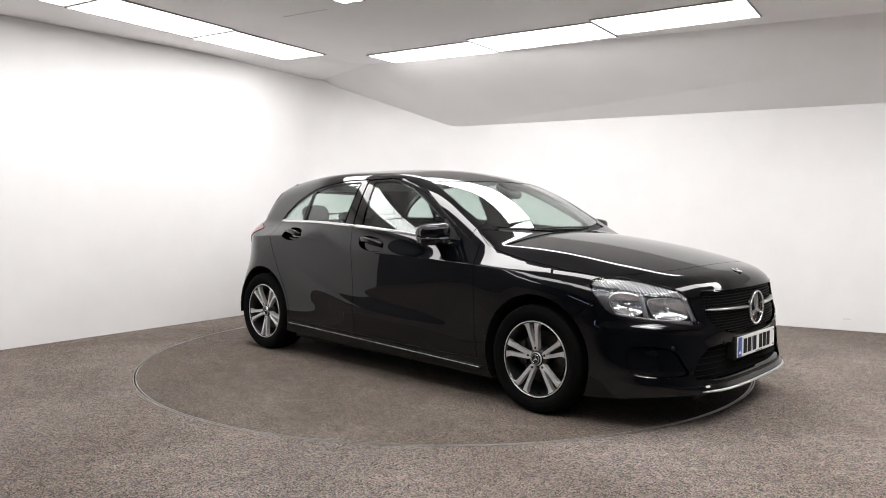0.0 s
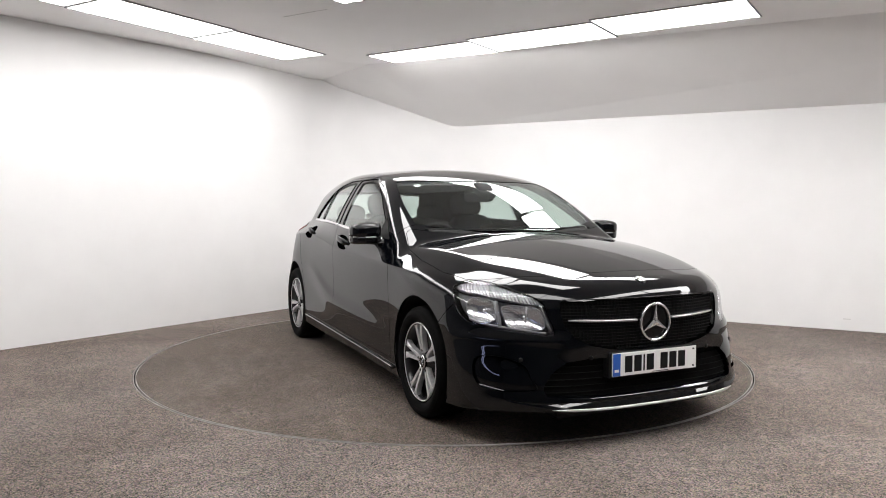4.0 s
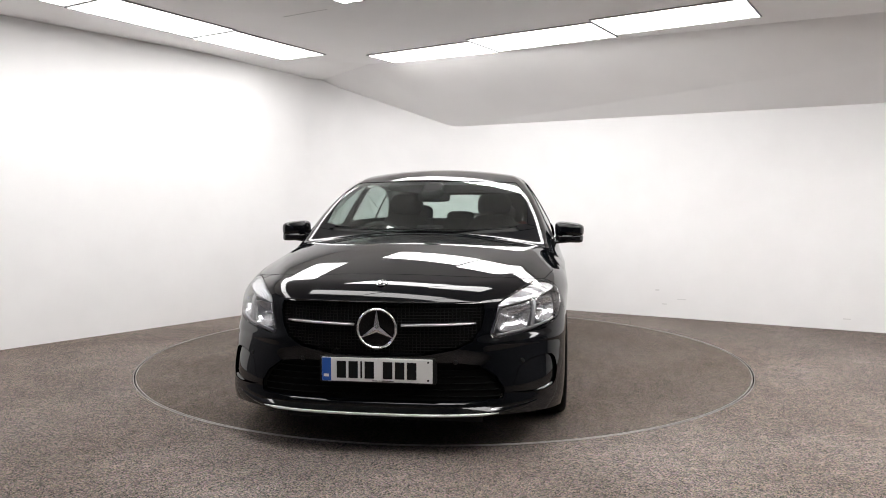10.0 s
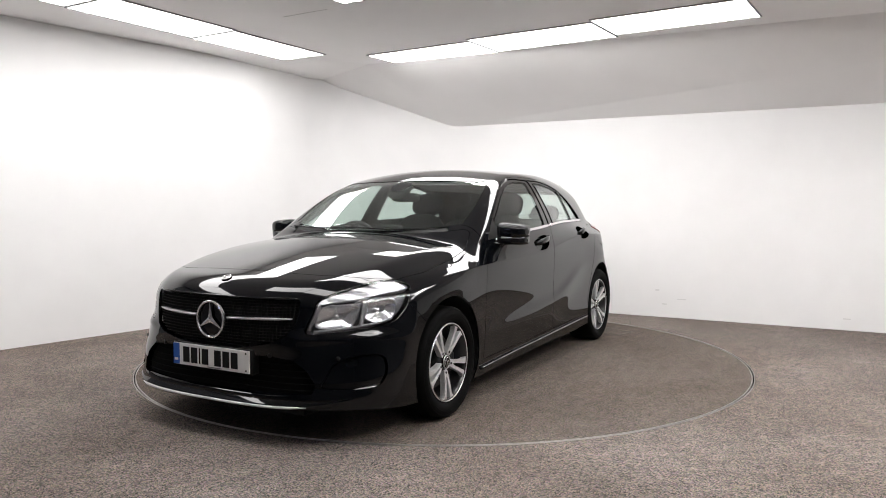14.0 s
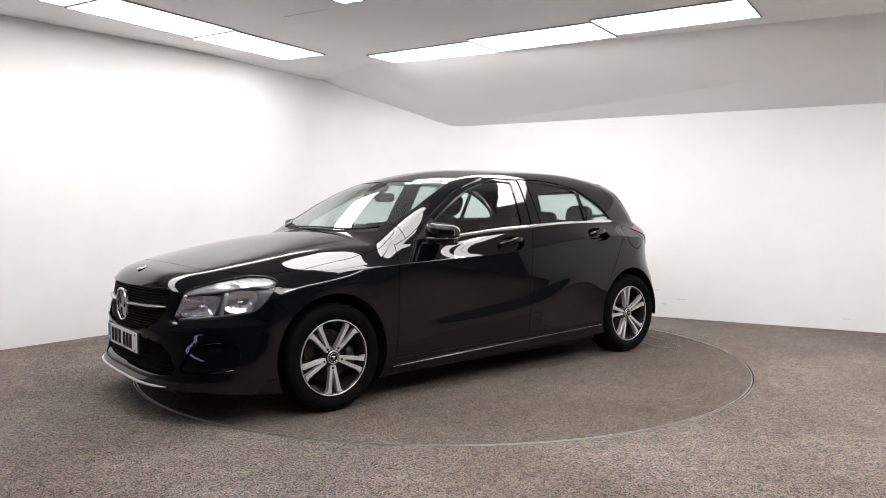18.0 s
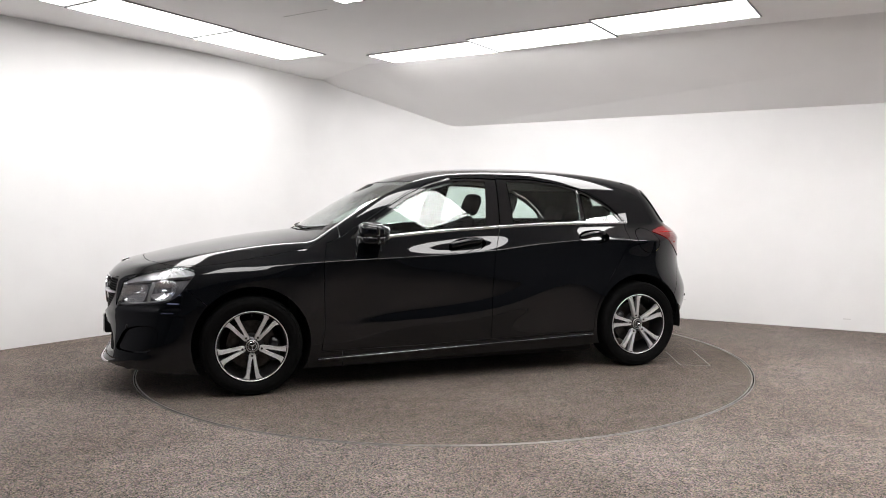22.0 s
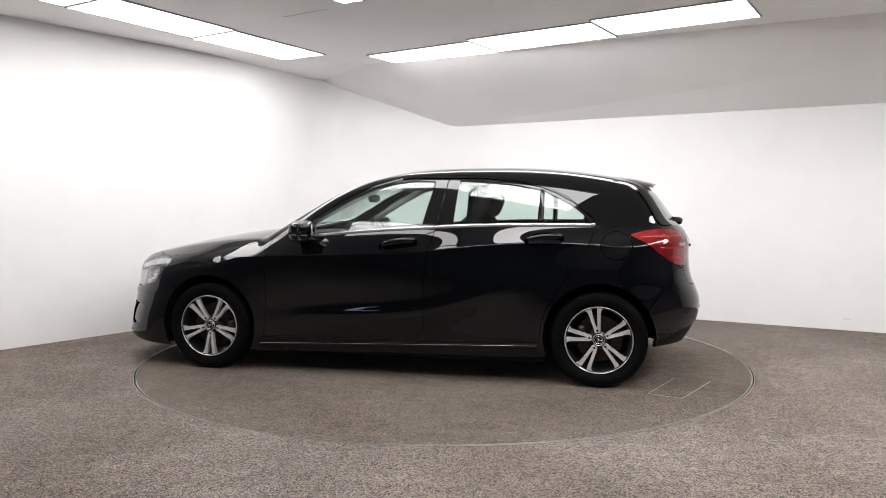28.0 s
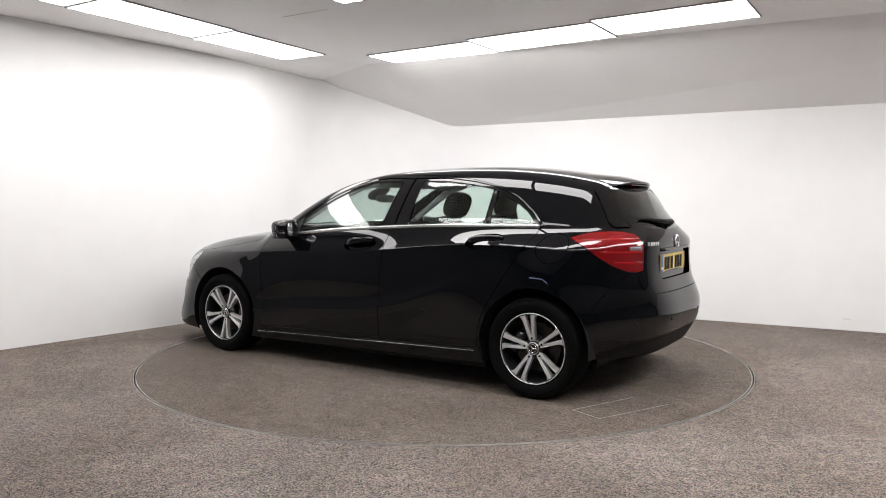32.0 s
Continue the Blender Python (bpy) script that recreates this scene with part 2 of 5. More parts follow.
BELT_Z = curve((-2.0, 1.03), (-1.3, 1.026), (-1.0, 1.025), (-0.6, 1.021), (-0.2, 1.003), (0.17, 0.981), (0.6, 0.943), (0.9, 0.915), (1.4, 0.88), (2.2, 0.80))
BELT_Y = curve((-2.0, 0.54), (-1.6, 0.645), (-1.31, 0.690), (-0.96, 0.738), (-0.6, 0.780), (-0.28, 0.813), (0.17, 0.83), (0.6, 0.828), (0.9, 0.80), (1.35, 0.77), (1.8, 0.70), (2.2, 0.6))
CREASE_Z = curve((-2.0, 0.895), (-1.6, 0.895), (-1.34, 0.908), (-0.96, 0.918), (-0.58, 0.893), (-0.2, 0.85), (0.17, 0.828), (0.5, 0.82), (0.9, 0.808), (1.28, 0.788), (1.7, 0.77), (2.2, 0.72))
CREASE_Y = curve((-2.0, 0.70), (-1.6, 0.803), (-1.35, 0.832), (-0.96, 0.847), (-0.6, 0.858), (-0.25, 0.873), (0.3, 0.884), (0.9, 0.888), (1.35, 0.873), (1.7, 0.835), (2.2, 0.74))
SCALLOP_Y = curve((-2.0, 0.78), (-1.6, 0.85), (-1.35, 0.872), (-0.9, 0.872), (-0.25, 0.877), (0.3, 0.882), (0.9, 0.885), (1.35, 0.887), (1.7, 0.860), (2.2, 0.78))
MID_Y = curve((-2.0, 0.815), (-1.7, 0.862), (-1.35, 0.888), (-0.9, 0.876), (-0.25, 0.872), (0.3, 0.870), (0.9, 0.875), (1.35, 0.895), (1.7, 0.870), (2.2, 0.81))
SILL_Y = curve((-2.0, 0.80), (-1.7, 0.85), (-1.35, 0.874), (-0.9, 0.868), (0.0, 0.864), (0.9, 0.868), (1.35, 0.884), (1.7, 0.866), (2.2, 0.81))
ROOF_Z = curve((-1.9, 1.20), (-1.73, 1.285), (-1.49, 1.352), (-1.31, 1.385), (-1.09, 1.412), (-0.88, 1.427), (-0.44, 1.432), (-0.22, 1.427), (0.0, 1.413), (0.212, 1.374),
               (0.429, 1.306), (0.647, 1.192), (0.866, 1.058), (1.1, 0.91), (1.4, 0.72), soft=0.07)
HOOD_Z = curve((0.6, 1.012), (1.02, 0.984), (1.3, 0.953), (1.52, 0.920), (1.738, 0.879), (1.956, 0.832), (2.1, 0.798), (2.4, 0.715), soft=0.10)


def TOP_Z(x):
    """Height of the middle line: bonnet, windscreen and roof."""
    return smax(ROOF_Z(x), HOOD_Z(x), 0.02)


CROWN = curve((-1.8, 0.14), (-1.3, 0.16), (-0.4, 0.155), (0.22, 0.15), (0.72, 0.155), (0.97, 0.13), (1.3, 0.11), (1.75, 0.11), (2.15, 0.14))
FRONT_X = curve((0.1, 2.14), (0.2, 2.225), (0.3, 2.215), (0.42, 2.222), (0.5, 2.24), (0.6, 2.23), (0.72, 2.205), (0.78, 2.172), (0.84, 2.11), (0.9, 2.02), soft=0.016)
REAR_X = curve((0.1, -1.78), (0.2, -1.885), (0.33, -1.975), (0.45, -2.02), (0.53, -2.022), (0.6, -1.998), (0.67, -1.968), (0.75, -1.952), (0.86, -1.946), (0.93, -1.948), (0.974, -1.935),
               (1.026, -1.892), (1.118, -1.822), (1.235, -1.735), (1.3, -1.68), (1.45, -1.5), soft=0.02)
TOP_BLEND = curve((-1.6, 0.10), (-0.5, 0.08), (0.3, 0.065), (0.7, 0.055), (1.0, 0.08), (1.4, 0.11), (1.8, 0.10), (2.2, 0.13))
TUMBLE = curve((-1.8, 0.46), (-1.3, 0.42), (-0.8, 0.42), (-0.2, 0.45), (0.3, 0.47), (0.7, 0.54))
RIDGE_Y = curve((0.8, 0.75), (1.14, 0.752), (1.45, 0.705), (1.70, 0.645), (1.90, 0.575), (2.08, 0.49), (2.3, 0.38))      # the crease along each side of the bonnet


def side_y(x, z):
    zb, zc = BELT_Z(x), CREASE_Z(x)
    ks = [0.05 + 0 * x, 0.20 + 0 * x, 0.45 + 0 * x, 0.66 + 0 * x, zc, zb]
    vs = [SILL_Y(x) - 0.035, SILL_Y(x), MID_Y(x), SCALLOP_Y(x), CREASE_Y(x), BELT_Y(x)]
    zz = np.clip(z, 0.05, zb)
    y = np.zeros_like(zz)
    sl = [(vs[i + 1] - vs[i]) / (ks[i + 1] - ks[i]) for i in range(5)]
    tan = [sl[0] * 0.6] + [(sl[i] + sl[i + 1]) / 2 for i in range(4)] + [-TUMBLE(x) - 0.1]
    tan[4] = sl[3] * 0.3 + sl[4] * 0.25
    crisp = np.clip(np.minimum(x + 1.75, 1.40 - x) / 0.35, 0, 1)       # the crease is sharp along the doors and fades into the wings
    below, above = tan[4] * (1 - crisp) + sl[3] * 0.7 * crisp, tan[4] * (1 - crisp) + sl[4] * 1.1 * crisp
    for i in range(5):
        h = ks[i + 1] - ks[i]
        t = (zz - ks[i]) / h
        on = (t >= 0) & (t <= 1)
        first, last = above if i == 4 else tan[i], below if i == 3 else tan[i + 1]
        a = vs[i] * (1 + 2 * t) * (1 - t) ** 2 + h * first * t * (1 - t) ** 2 + vs[i + 1] * t * t * (3 - 2 * t) + h * last * t * t * (t - 1)
        y = np.where(on, a, y)
    up = np.maximum(z - zb, 0)
    # a rising fold low on the doors
    fold = 0.40 + 0.20 / (1 + np.exp((x + 0.55) / 0.16)) + 0.05 * (0.6 - x) * (x > -2)
    amp = 0.012 * np.exp(-((x + 0.1) / 0.75) ** 4)
    d = (z - fold) / 0.05
    y = y + amp * np.where(d < 0, np.exp(-(d / 2.2) ** 2), np.exp(-d * d)) * (z < zc)
    # the wings swell over both wheels
    y = y + 0.014 * np.exp(-((x - 1.42) / 0.26) ** 2 - ((z - 0.75) / 0.10) ** 2) + 0.014 * np.exp(-((x + 1.46) / 0.26) ** 2 - ((z - 0.76) / 0.11) ** 2)
    return y - TUMBLE(x) * up - 0.42 * up * up


def smax(a, b, k):
    h = np.maximum(k - np.abs(a - b), 0) / k
    return np.maximum(a, b) + h * h * k / 4


def body_field(P):
    """Below zero inside the body. P: an array of places in the car's space."""
    x, y, z = P[..., 0], np.abs(P[..., 1]), P[..., 2]
    side = y - side_y(x, z)
    out = (y - RIDGE_Y(x)) / 0.014
    fall = 0.30 * 0.014 * np.logaddexp(0, out) * np.clip((x - 0.95) / 0.3, 0, 1)
    top = (z - (TOP_Z(x) - CROWN(x) * y * y - fall)) * 0.9
    u = np.clip((z - 0.30) / 0.30, 0, 1)
    u = u * u * (3 - 2 * u)                     # square-cornered bumper below, swept-back lamps above
    front = x - (FRONT_X(z) - (1 - u) * 0.15 * (y / 0.7) ** 4.2 - u * 0.26 * (y / 0.7) ** 2.9)
    brow = np.clip((y - 0.44) / 0.12, 0, 1)
    front = front - 0.010 * brow * brow * (3 - 2 * brow) * np.exp(-((z - 0.522) / 0.022) ** 2)      # a fold under each headlamp
    w = np.clip((z - 0.90) / 0.14, 0, 1)
    w = w * w * (3 - 2 * w)                     # flat tailgate below, rounder rear window above
    v = y / 0.78
    square = np.clip((0.80 - z) / 0.42, 0, 1)
    square = 0.12 * square * square * (3 - 2 * square)        # the bumper keeps its width up to the wheel
    rear = (REAR_X(z) + (1 - w) * 0.295 * v ** 4 / (1 + square * v ** 8) + w * 0.115 * (y / 0.5) ** 2.6) - x
    f = smax(side, top, TOP_BLEND(x))
    f = smax(f, front * 0.85, 0.07)
    f = smax(f, rear * 0.85, 0.085 - 0.03 * w)
    f = np.maximum(f, 0.10 - z)
    return f


def body_normal(P):
    e = 0.004
    g = np.stack([body_field(P + np.eye(3)[i] * e) - body_field(P - np.eye(3)[i] * e) for i in range(3)], -1)
    return g / np.linalg.norm(g, axis=-1, keepdims=True)


def to_body(P, steps=4):
    """Moves places onto the body surface along its slope."""
    for _ in range(steps):
        e = 0.004
        f = body_field(P)
        g = np.stack([body_field(P + np.eye(3)[i] * e) - body_field(P - np.eye(3)[i] * e) for i in range(3)], -1) / (2 * e)
        P = P - g * (f / np.maximum((g * g).sum(-1), 0.05))[..., None]
    return P


def body_half(columns=170, rows=215, ends=60):
    """A grid over the half with y above 0: rays from a spine, with a fan at each end."""
    spine_a, spine_b = np.array([-1.35, 0, 0.66]), np.array([1.55, 0, 0.56])
    ang = np.radians(np.linspace(-90, 90, columns))
    O, D = [], []
    for s in np.linspace(0, 1, ends, endpoint=False):       # rear fan
        b = s * math.pi / 2
        O.append(np.repeat(spine_a[None], columns, 0))
        D.append(np.stack([np.full(columns, -math.cos(b)), math.sin(b) * np.cos(ang), math.sin(b) * np.sin(ang)], -1))
    for s in np.linspace(0, 1, rows):
        O.append(np.repeat((spine_a * (1 - s) + spine_b * s)[None], columns, 0))
        D.append(np.stack([0 * ang, np.cos(ang), np.sin(ang)], -1))
    for s in np.linspace(0, 1, ends + 1)[1:]:
        b = s * math.pi / 2
        O.append(np.repeat(spine_b[None], columns, 0))
        D.append(np.stack([np.full(columns, math.sin(b)), math.cos(b) * np.cos(ang), math.cos(b) * np.sin(ang)], -1))
    O, D = np.array(O), np.array(D)
    lo, hi = np.zeros(O.shape[:2]), np.full(O.shape[:2], 1.6)
    for _ in range(26):
        mid = (lo + hi) / 2
        out = body_field(O + D * mid[..., None]) > 0
        hi, lo = np.where(out, mid, hi), np.where(out, lo, mid)
    return O + D * ((lo + hi) / 2)[..., None]


# ---- cutting the body into panels ----
def smooth_loop(points, n=6, closed=True):
    """A finer outline through corner points."""
    P = np.array(points, float)
    out = []
    m = len(P)
    for i in range(m if closed else m - 1):
        a, b, c, d = (P[(i - 1) % m], P[i], P[(i + 1) % m], P[(i + 2) % m]) if closed else (P[max(i - 1, 0)], P[i], P[i + 1], P[min(i + 2, m - 1)])
        for t in np.linspace(0, 1, n, endpoint=False):
            out.append(0.5 * (2 * b + (c - a) * t + (2 * a - 5 * b + 4 * c - d) * t * t + (3 * b - 3 * c + d - a) * t ** 3))
    if not closed:
        out.append(P[-1])
    return np.array(out)


def outline(points, soft=0):
    """A signed distance to a flat outline, below zero inside."""
    P = smooth_loop(points, soft) if soft else np.array(points, float)

    def f(u, v):
        d = np.full(u.shape, 9.0)
        inside = np.zeros(u.shape, bool)
        for i in range(len(P)):
            a, b = P[i], P[(i + 1) % len(P)]
            e = b - a
            t = np.clip(((u - a[0]) * e[0] + (v - a[1]) * e[1]) / max(e @ e, 1e-12), 0, 1)
            d = np.minimum(d, np.hypot(u - a[0] - t * e[0], v - a[1] - t * e[1]))
            if a[1] != b[1]:
                inside ^= ((a[1] > v) != (b[1] > v)) & (u < (b[0] - a[0]) * (v - a[1]) / (b[1] - a[1]) + a[0])
        return np.where(inside, -d, d)
    return f


ARCH = 0.350
FLOOR_LINE = curve((-2.1, 0.25), (-1.7, 0.255), (-1.0, 0.185), (0.0, 0.165), (1.0, 0.145), (1.75, 0.155), (2.05, 0.185), (2.3, 0.195))
S2 = math.sqrt(0.5)
o_winf = outline([(0.675, 0.958), (0.30, 0.984), (-0.185, 1.014), (-0.245, 1.318), (-0.10, 1.324), (0.022, 1.313), (0.175, 1.272), (0.325, 1.203), (0.474, 1.114), (0.584, 1.045)])
o_winr = outline([(-0.395, 1.024), (-0.70, 1.035), (-0.945, 1.037), (-0.955, 1.258), (-0.80, 1.292), (-0.60, 1.317), (-0.41, 1.322)])
o_winq = outline([(-0.985, 1.038), (-1.285, 1.038), (-1.255, 1.078), (-1.216, 1.118), (-1.16, 1.157), (-1.104, 1.19), (-1.05, 1.218), (-0.99, 1.244)])
o_doorf = outline([(0.885, 0.915), (0.912, 0.797), (0.912, 0.60), (0.909, 0.40), (0.935, 0.245), (0.3, 0.25), (-0.205, 0.262), (-0.207, 0.45), (-0.214, 0.647), (-0.236, 0.853), (-0.283, 1.003),
                   (-0.335, 1.362), (-0.15, 1.362), (0.0, 1.348), (0.17, 1.306), (0.33, 1.237), (0.48, 1.148), (0.62, 1.06), (0.78, 0.962)])
o_doorr = outline([(-0.205, 0.262), (-0.207, 0.45), (-0.214, 0.647), (-0.236, 0.853), (-0.283, 1.003), (-0.335, 1.362), (-0.6, 1.352), (-0.8, 1.324), (-1.0, 1.276), (-1.13, 1.215), (-1.25, 1.125),
                   (-1.335, 1.035), (-1.314, 1.0), (-1.283, 0.905), (-1.182, 0.757), (-1.086, 0.609), (-1.02, 0.5), (-0.985, 0.40), (-0.975, 0.275)])
o_bonnet = outline([(1.998, -0.1), (1.996, 0.12), (1.975, 0.335), (1.94, 0.48), (1.885, 0.59), (1.80, 0.69), (1.70, 0.765), (1.5, 0.805), (1.2, 0.80), (0.98, 0.775), (0.84, 0.735), (0.83, 0.70), (0.885, 0.60),
                    (0.953, 0.4), (0.992, 0.2), (1.005, -0.1)])
o_cowl = outline([(1.005, -0.1), (0.992, 0.2), (0.953, 0.4), (0.893, 0.585), (0.875, 0.605), (0.84, 0.575), (0.86, 0.54), (0.94, 0.3), (0.975, 0.15), (0.985, -0.1)])
o_screen = outline([(0.985, -0.1), (0.975, 0.15), (0.94, 0.3), (0.86, 0.54), (0.79, 0.655), (0.60, 0.648), (0.42, 0.615), (0.25, 0.565), (0.31, 0.43), (0.365, 0.22), (0.385, -0.1)])
o_lamp = outline([(-0.602, 0.752), (-0.66, 0.777), (-0.74, 0.782), (-0.85, 0.768), (-0.96, 0.742), (-1.072, 0.702), (-1.108, 0.63), (-1.142, 0.550), (-1.05, 0.550), (-0.92, 0.558), (-0.80, 0.570), (-0.70, 0.594), (-0.645, 0.64), (-0.612, 0.70)], 4)
o_grille = outline([(-0.1, 0.705), (0.2, 0.707), (0.484, 0.702), (0.486, 0.65), (0.472, 0.59), (0.435, 0.535), (0.36, 0.498), (0.2, 0.47), (-0.1, 0.46)])
o_intake = outline([(-0.1, 0.430), (0.36, 0.435), (0.47, 0.42), (0.54, 0.375), (0.585, 0.31), (0.575, 0.268), (0.40, 0.25), (-0.1, 0.243)])
o_side_intake = outline([(-1.01, 0.405), (-0.93, 0.432), (-0.84, 0.440), (-0.765, 0.425), (-0.752, 0.36), (-0.785, 0.30), (-0.85, 0.285), (-0.95, 0.285), (-1.075, 0.295), (-1.05, 0.34)], 3)
o_bumper = outline([(1.74, 0.68), (1.60, 0.555), (1.60, 0.0), (2.6, 0.0), (2.6, 0.9), (2.08, 0.9), (1.9, 0.86), (1.80, 0.74)])
o_tailgate = outline([(-0.1, 1.285), (0.45, 1.262), (0.505, 1.24), (0.545, 1.13), (0.57, 1.05), (0.553, 1.0), (0.548, 0.76), (0.54, 0.70), (0.51, 0.645), (0.40, 0.63), (-0.1, 0.625)])
o_rear_glass = outline([(-0.1, 1.268), (0.39, 1.252), (0.432, 1.236), (0.458, 1.13), (0.478, 1.055), (0.45, 1.03), (0.25, 1.012), (-0.1, 1.005)])
o_rear_fin = outline([(0.39, 1.268), (0.47, 1.262), (0.508, 1.242), (0.548, 1.13), (0.574, 1.05), (0.565, 1.022), (0.45, 1.022), (0.478, 1.055), (0.458, 1.13), (0.432, 1.236)])
o_recess = outline([(-0.1, 0.876), (0.31, 0.876), (0.338, 0.862), (0.342, 0.80), (0.322, 0.728), (0.29, 0.708), (-0.1, 0.708)])
o_tail = outline([(-0.572, 0.958), (-0.62, 0.978), (-0.70, 0.996), (-0.82, 1.002), (-0.935, 0.988), (-0.985, 0.945), (-0.988, 0.79), (-0.965, 0.766), (-0.88, 0.768), (-0.78, 0.80), (-0.66, 0.875)], 3)
o_rear_bumper = outline([(-1.60, 0.0), (-1.60, 0.44), (-1.70, 0.56), (-1.79, 0.70), (-1.84, 0.752), (-2.3, 0.752), (-2.3, 0.0)])
o_valance = outline([(-0.1, 0.0), (0.9, 0.0), (0.9, 0.275), (0.74, 0.30), (0.62, 0.355), (0.4, 0.375), (-0.1, 0.378)])
o_sail = outline([(0.575, 0.958), (0.735, 0.945), (0.69, 0.985), (0.60, 1.055), (0.565, 1.075)])
o_frame_front = outline([(0.735, 0.945), (0.30, 0.975), (-0.286, 1.008), (-0.331, 1.338), (-0.10, 1.345), (0.03, 1.334), (0.185, 1.292), (0.338, 1.222), (0.488, 1.132), (0.60, 1.06), (0.69, 0.99)])
o_frame_rear = outline([(-0.290, 1.008), (-0.70, 1.022), (-1.322, 1.030), (-1.275, 1.092), (-1.18, 1.172), (-1.065, 1.236), (-0.962, 1.278), (-0.80, 1.313), (-0.60, 1.338), (-0.335, 1.342)])


def oval(cx, cz, rx, rz, slope):
    return outline([(cx + rx * math.copysign(abs(math.cos(a)) ** 0.8, math.cos(a)), cz + rz * math.sin(a) + slope * rx * math.cos(a)) for a in np.linspace(0, 2 * math.pi, 28, endpoint=False)])


o_pocket_front = oval(-0.035, 0.893, 0.132, 0.047, -0.11)
o_pocket_rear = oval(-1.0, 0.932, 0.124, 0.046, -0.08)
o_flap = outline([(-1.452 + 0.098 * math.cos(a), 0.90 + 0.088 * math.sin(a)) for a in np.linspace(0, 2 * math.pi, 28, endpoint=False)])


def q(P):
    return P[:, 0], P[:, 1], P[:, 2]


REGIONS = [     # name and signed distance in the car's space; the first that holds a face gets it
    ("void", lambda P: P[:, 2] - FLOOR_LINE(P[:, 0])),
    ("void", lambda P: np.maximum(np.hypot(np.abs(P[:, 0]) - 1.35, P[:, 2] - 0.315) - ARCH, 0.5 - P[:, 1])),
    ("sail", lambda P: np.maximum(o_sail(P[:, 0], P[:, 2]), 0.3 - P[:, 1])),
    ("front_glass", lambda P: np.maximum(o_winf(P[:, 0], P[:, 2]), 0.3 - P[:, 1])),
    ("rear_door_glass", lambda P: np.maximum(o_winr(P[:, 0], P[:, 2]), 0.3 - P[:, 1])),
    ("rear_corner_glass", lambda P: np.maximum(o_winq(P[:, 0], P[:, 2]), 0.3 - P[:, 1])),
    ("frame_front", lambda P: np.maximum(o_frame_front(P[:, 0], P[:, 2]), 0.3 - P[:, 1])),
    ("frame_rear", lambda P: np.maximum(o_frame_rear(P[:, 0], P[:, 2]), 0.3 - P[:, 1])),
    ("headlamp_top", lambda P: np.maximum(np.maximum(o_lamp((P[:, 1] - P[:, 0]) * S2, P[:, 2]), 0.742 + 0.135 * ((P[:, 1] - P[:, 0]) * S2 + 0.62) - P[:, 2]), 1.2 - P[:, 0])),
    ("headlamp", lambda P: np.maximum(o_lamp((P[:, 1] - P[:, 0]) * S2, P[:, 2]), 1.2 - P[:, 0])),
    ("grille", lambda P: np.maximum(o_grille(P[:, 1], P[:, 2]), 1.8 - P[:, 0])),
    ("intake", lambda P: np.maximum(o_intake(P[:, 1], P[:, 2]), 1.8 - P[:, 0])),
    ("side_intake", lambda P: np.maximum(o_side_intake((P[:, 1] - P[:, 0]) * S2, P[:, 2]), 1.5 - P[:, 0])),
    ("bonnet", lambda P: np.maximum(o_bonnet(P[:, 0], P[:, 1]), 0.6 - P[:, 2])),
    ("windscreen", lambda P: np.maximum(o_screen(P[:, 0], P[:, 1]), 0.6 - P[:, 2])),
    ("cowl", lambda P: np.maximum(o_cowl(P[:, 0], P[:, 1]), 0.6 - P[:, 2])),
    ("pocket_front", lambda P: np.maximum(o_pocket_front(P[:, 0], P[:, 2]), 0.3 - P[:, 1])),
    ("pocket_rear", lambda P: np.maximum(o_pocket_rear(P[:, 0], P[:, 2]), 0.3 - P[:, 1])),
    ("door_front", lambda P: np.maximum(o_doorf(P[:, 0], P[:, 2]), 0.3 - P[:, 1])),
    ("door_rear", lambda P: np.maximum(o_doorr(P[:, 0], P[:, 2]), 0.3 - P[:, 1])),
    ("tail_lamp", lambda P: np.maximum(o_tail((P[:, 1] + P[:, 0]) * S2, P[:, 2]), P[:, 0] + 1.2)),
    ("rear_glass", lambda P: np.maximum(o_rear_glass(P[:, 1], P[:, 2]), P[:, 0] + 1.2)),
    ("rear_fin", lambda P: np.maximum(o_rear_fin(P[:, 1], P[:, 2]), P[:, 0] + 1.2)),
    ("plate_recess", lambda P: np.maximum(o_recess(P[:, 1], P[:, 2]), P[:, 0] + 1.4)),
    ("tailgate", lambda P: np.maximum(o_tailgate(P[:, 1], P[:, 2]), P[:, 0] + 1.4)),
    ("front_bumper", lambda P: o_bumper(P[:, 0], P[:, 2])),
    ("rear_valance", lambda P: np.maximum(o_valance(P[:, 1], P[:, 2]), P[:, 0] + 1.62)),
    ("rear_bumper", lambda P: o_rear_bumper(P[:, 0], P[:, 2])),
    ("fuel_flap", lambda P: np.maximum(o_flap(P[:, 0], P[:, 2]), 0.4 - P[:, 1])),
    ("front_wing", lambda P: 0.80 - P[:, 0]),
    ("body_shell", lambda P: P[:, 2] - 9),
]


def cut(bm, f):
    """Splits the faces along f = 0."""
    co = np.array([v.co for v in bm.verts])
    d = f(co)
    d[np.abs(d) < 0.0015] = 0
    bm.verts.index_update()
    on = [v for v, k in zip(bm.verts, d) if k == 0]
    crossing = [(e, d[e.verts[0].index], d[e.verts[1].index]) for e in bm.edges]
    for e, a, b in [c for c in crossing if c[1] * c[2] < 0]:
        on.append(bmesh.utils.edge_split(e, e.verts[0], a / (a - b))[1])
    bmesh.ops.connect_verts(bm, verts=on)


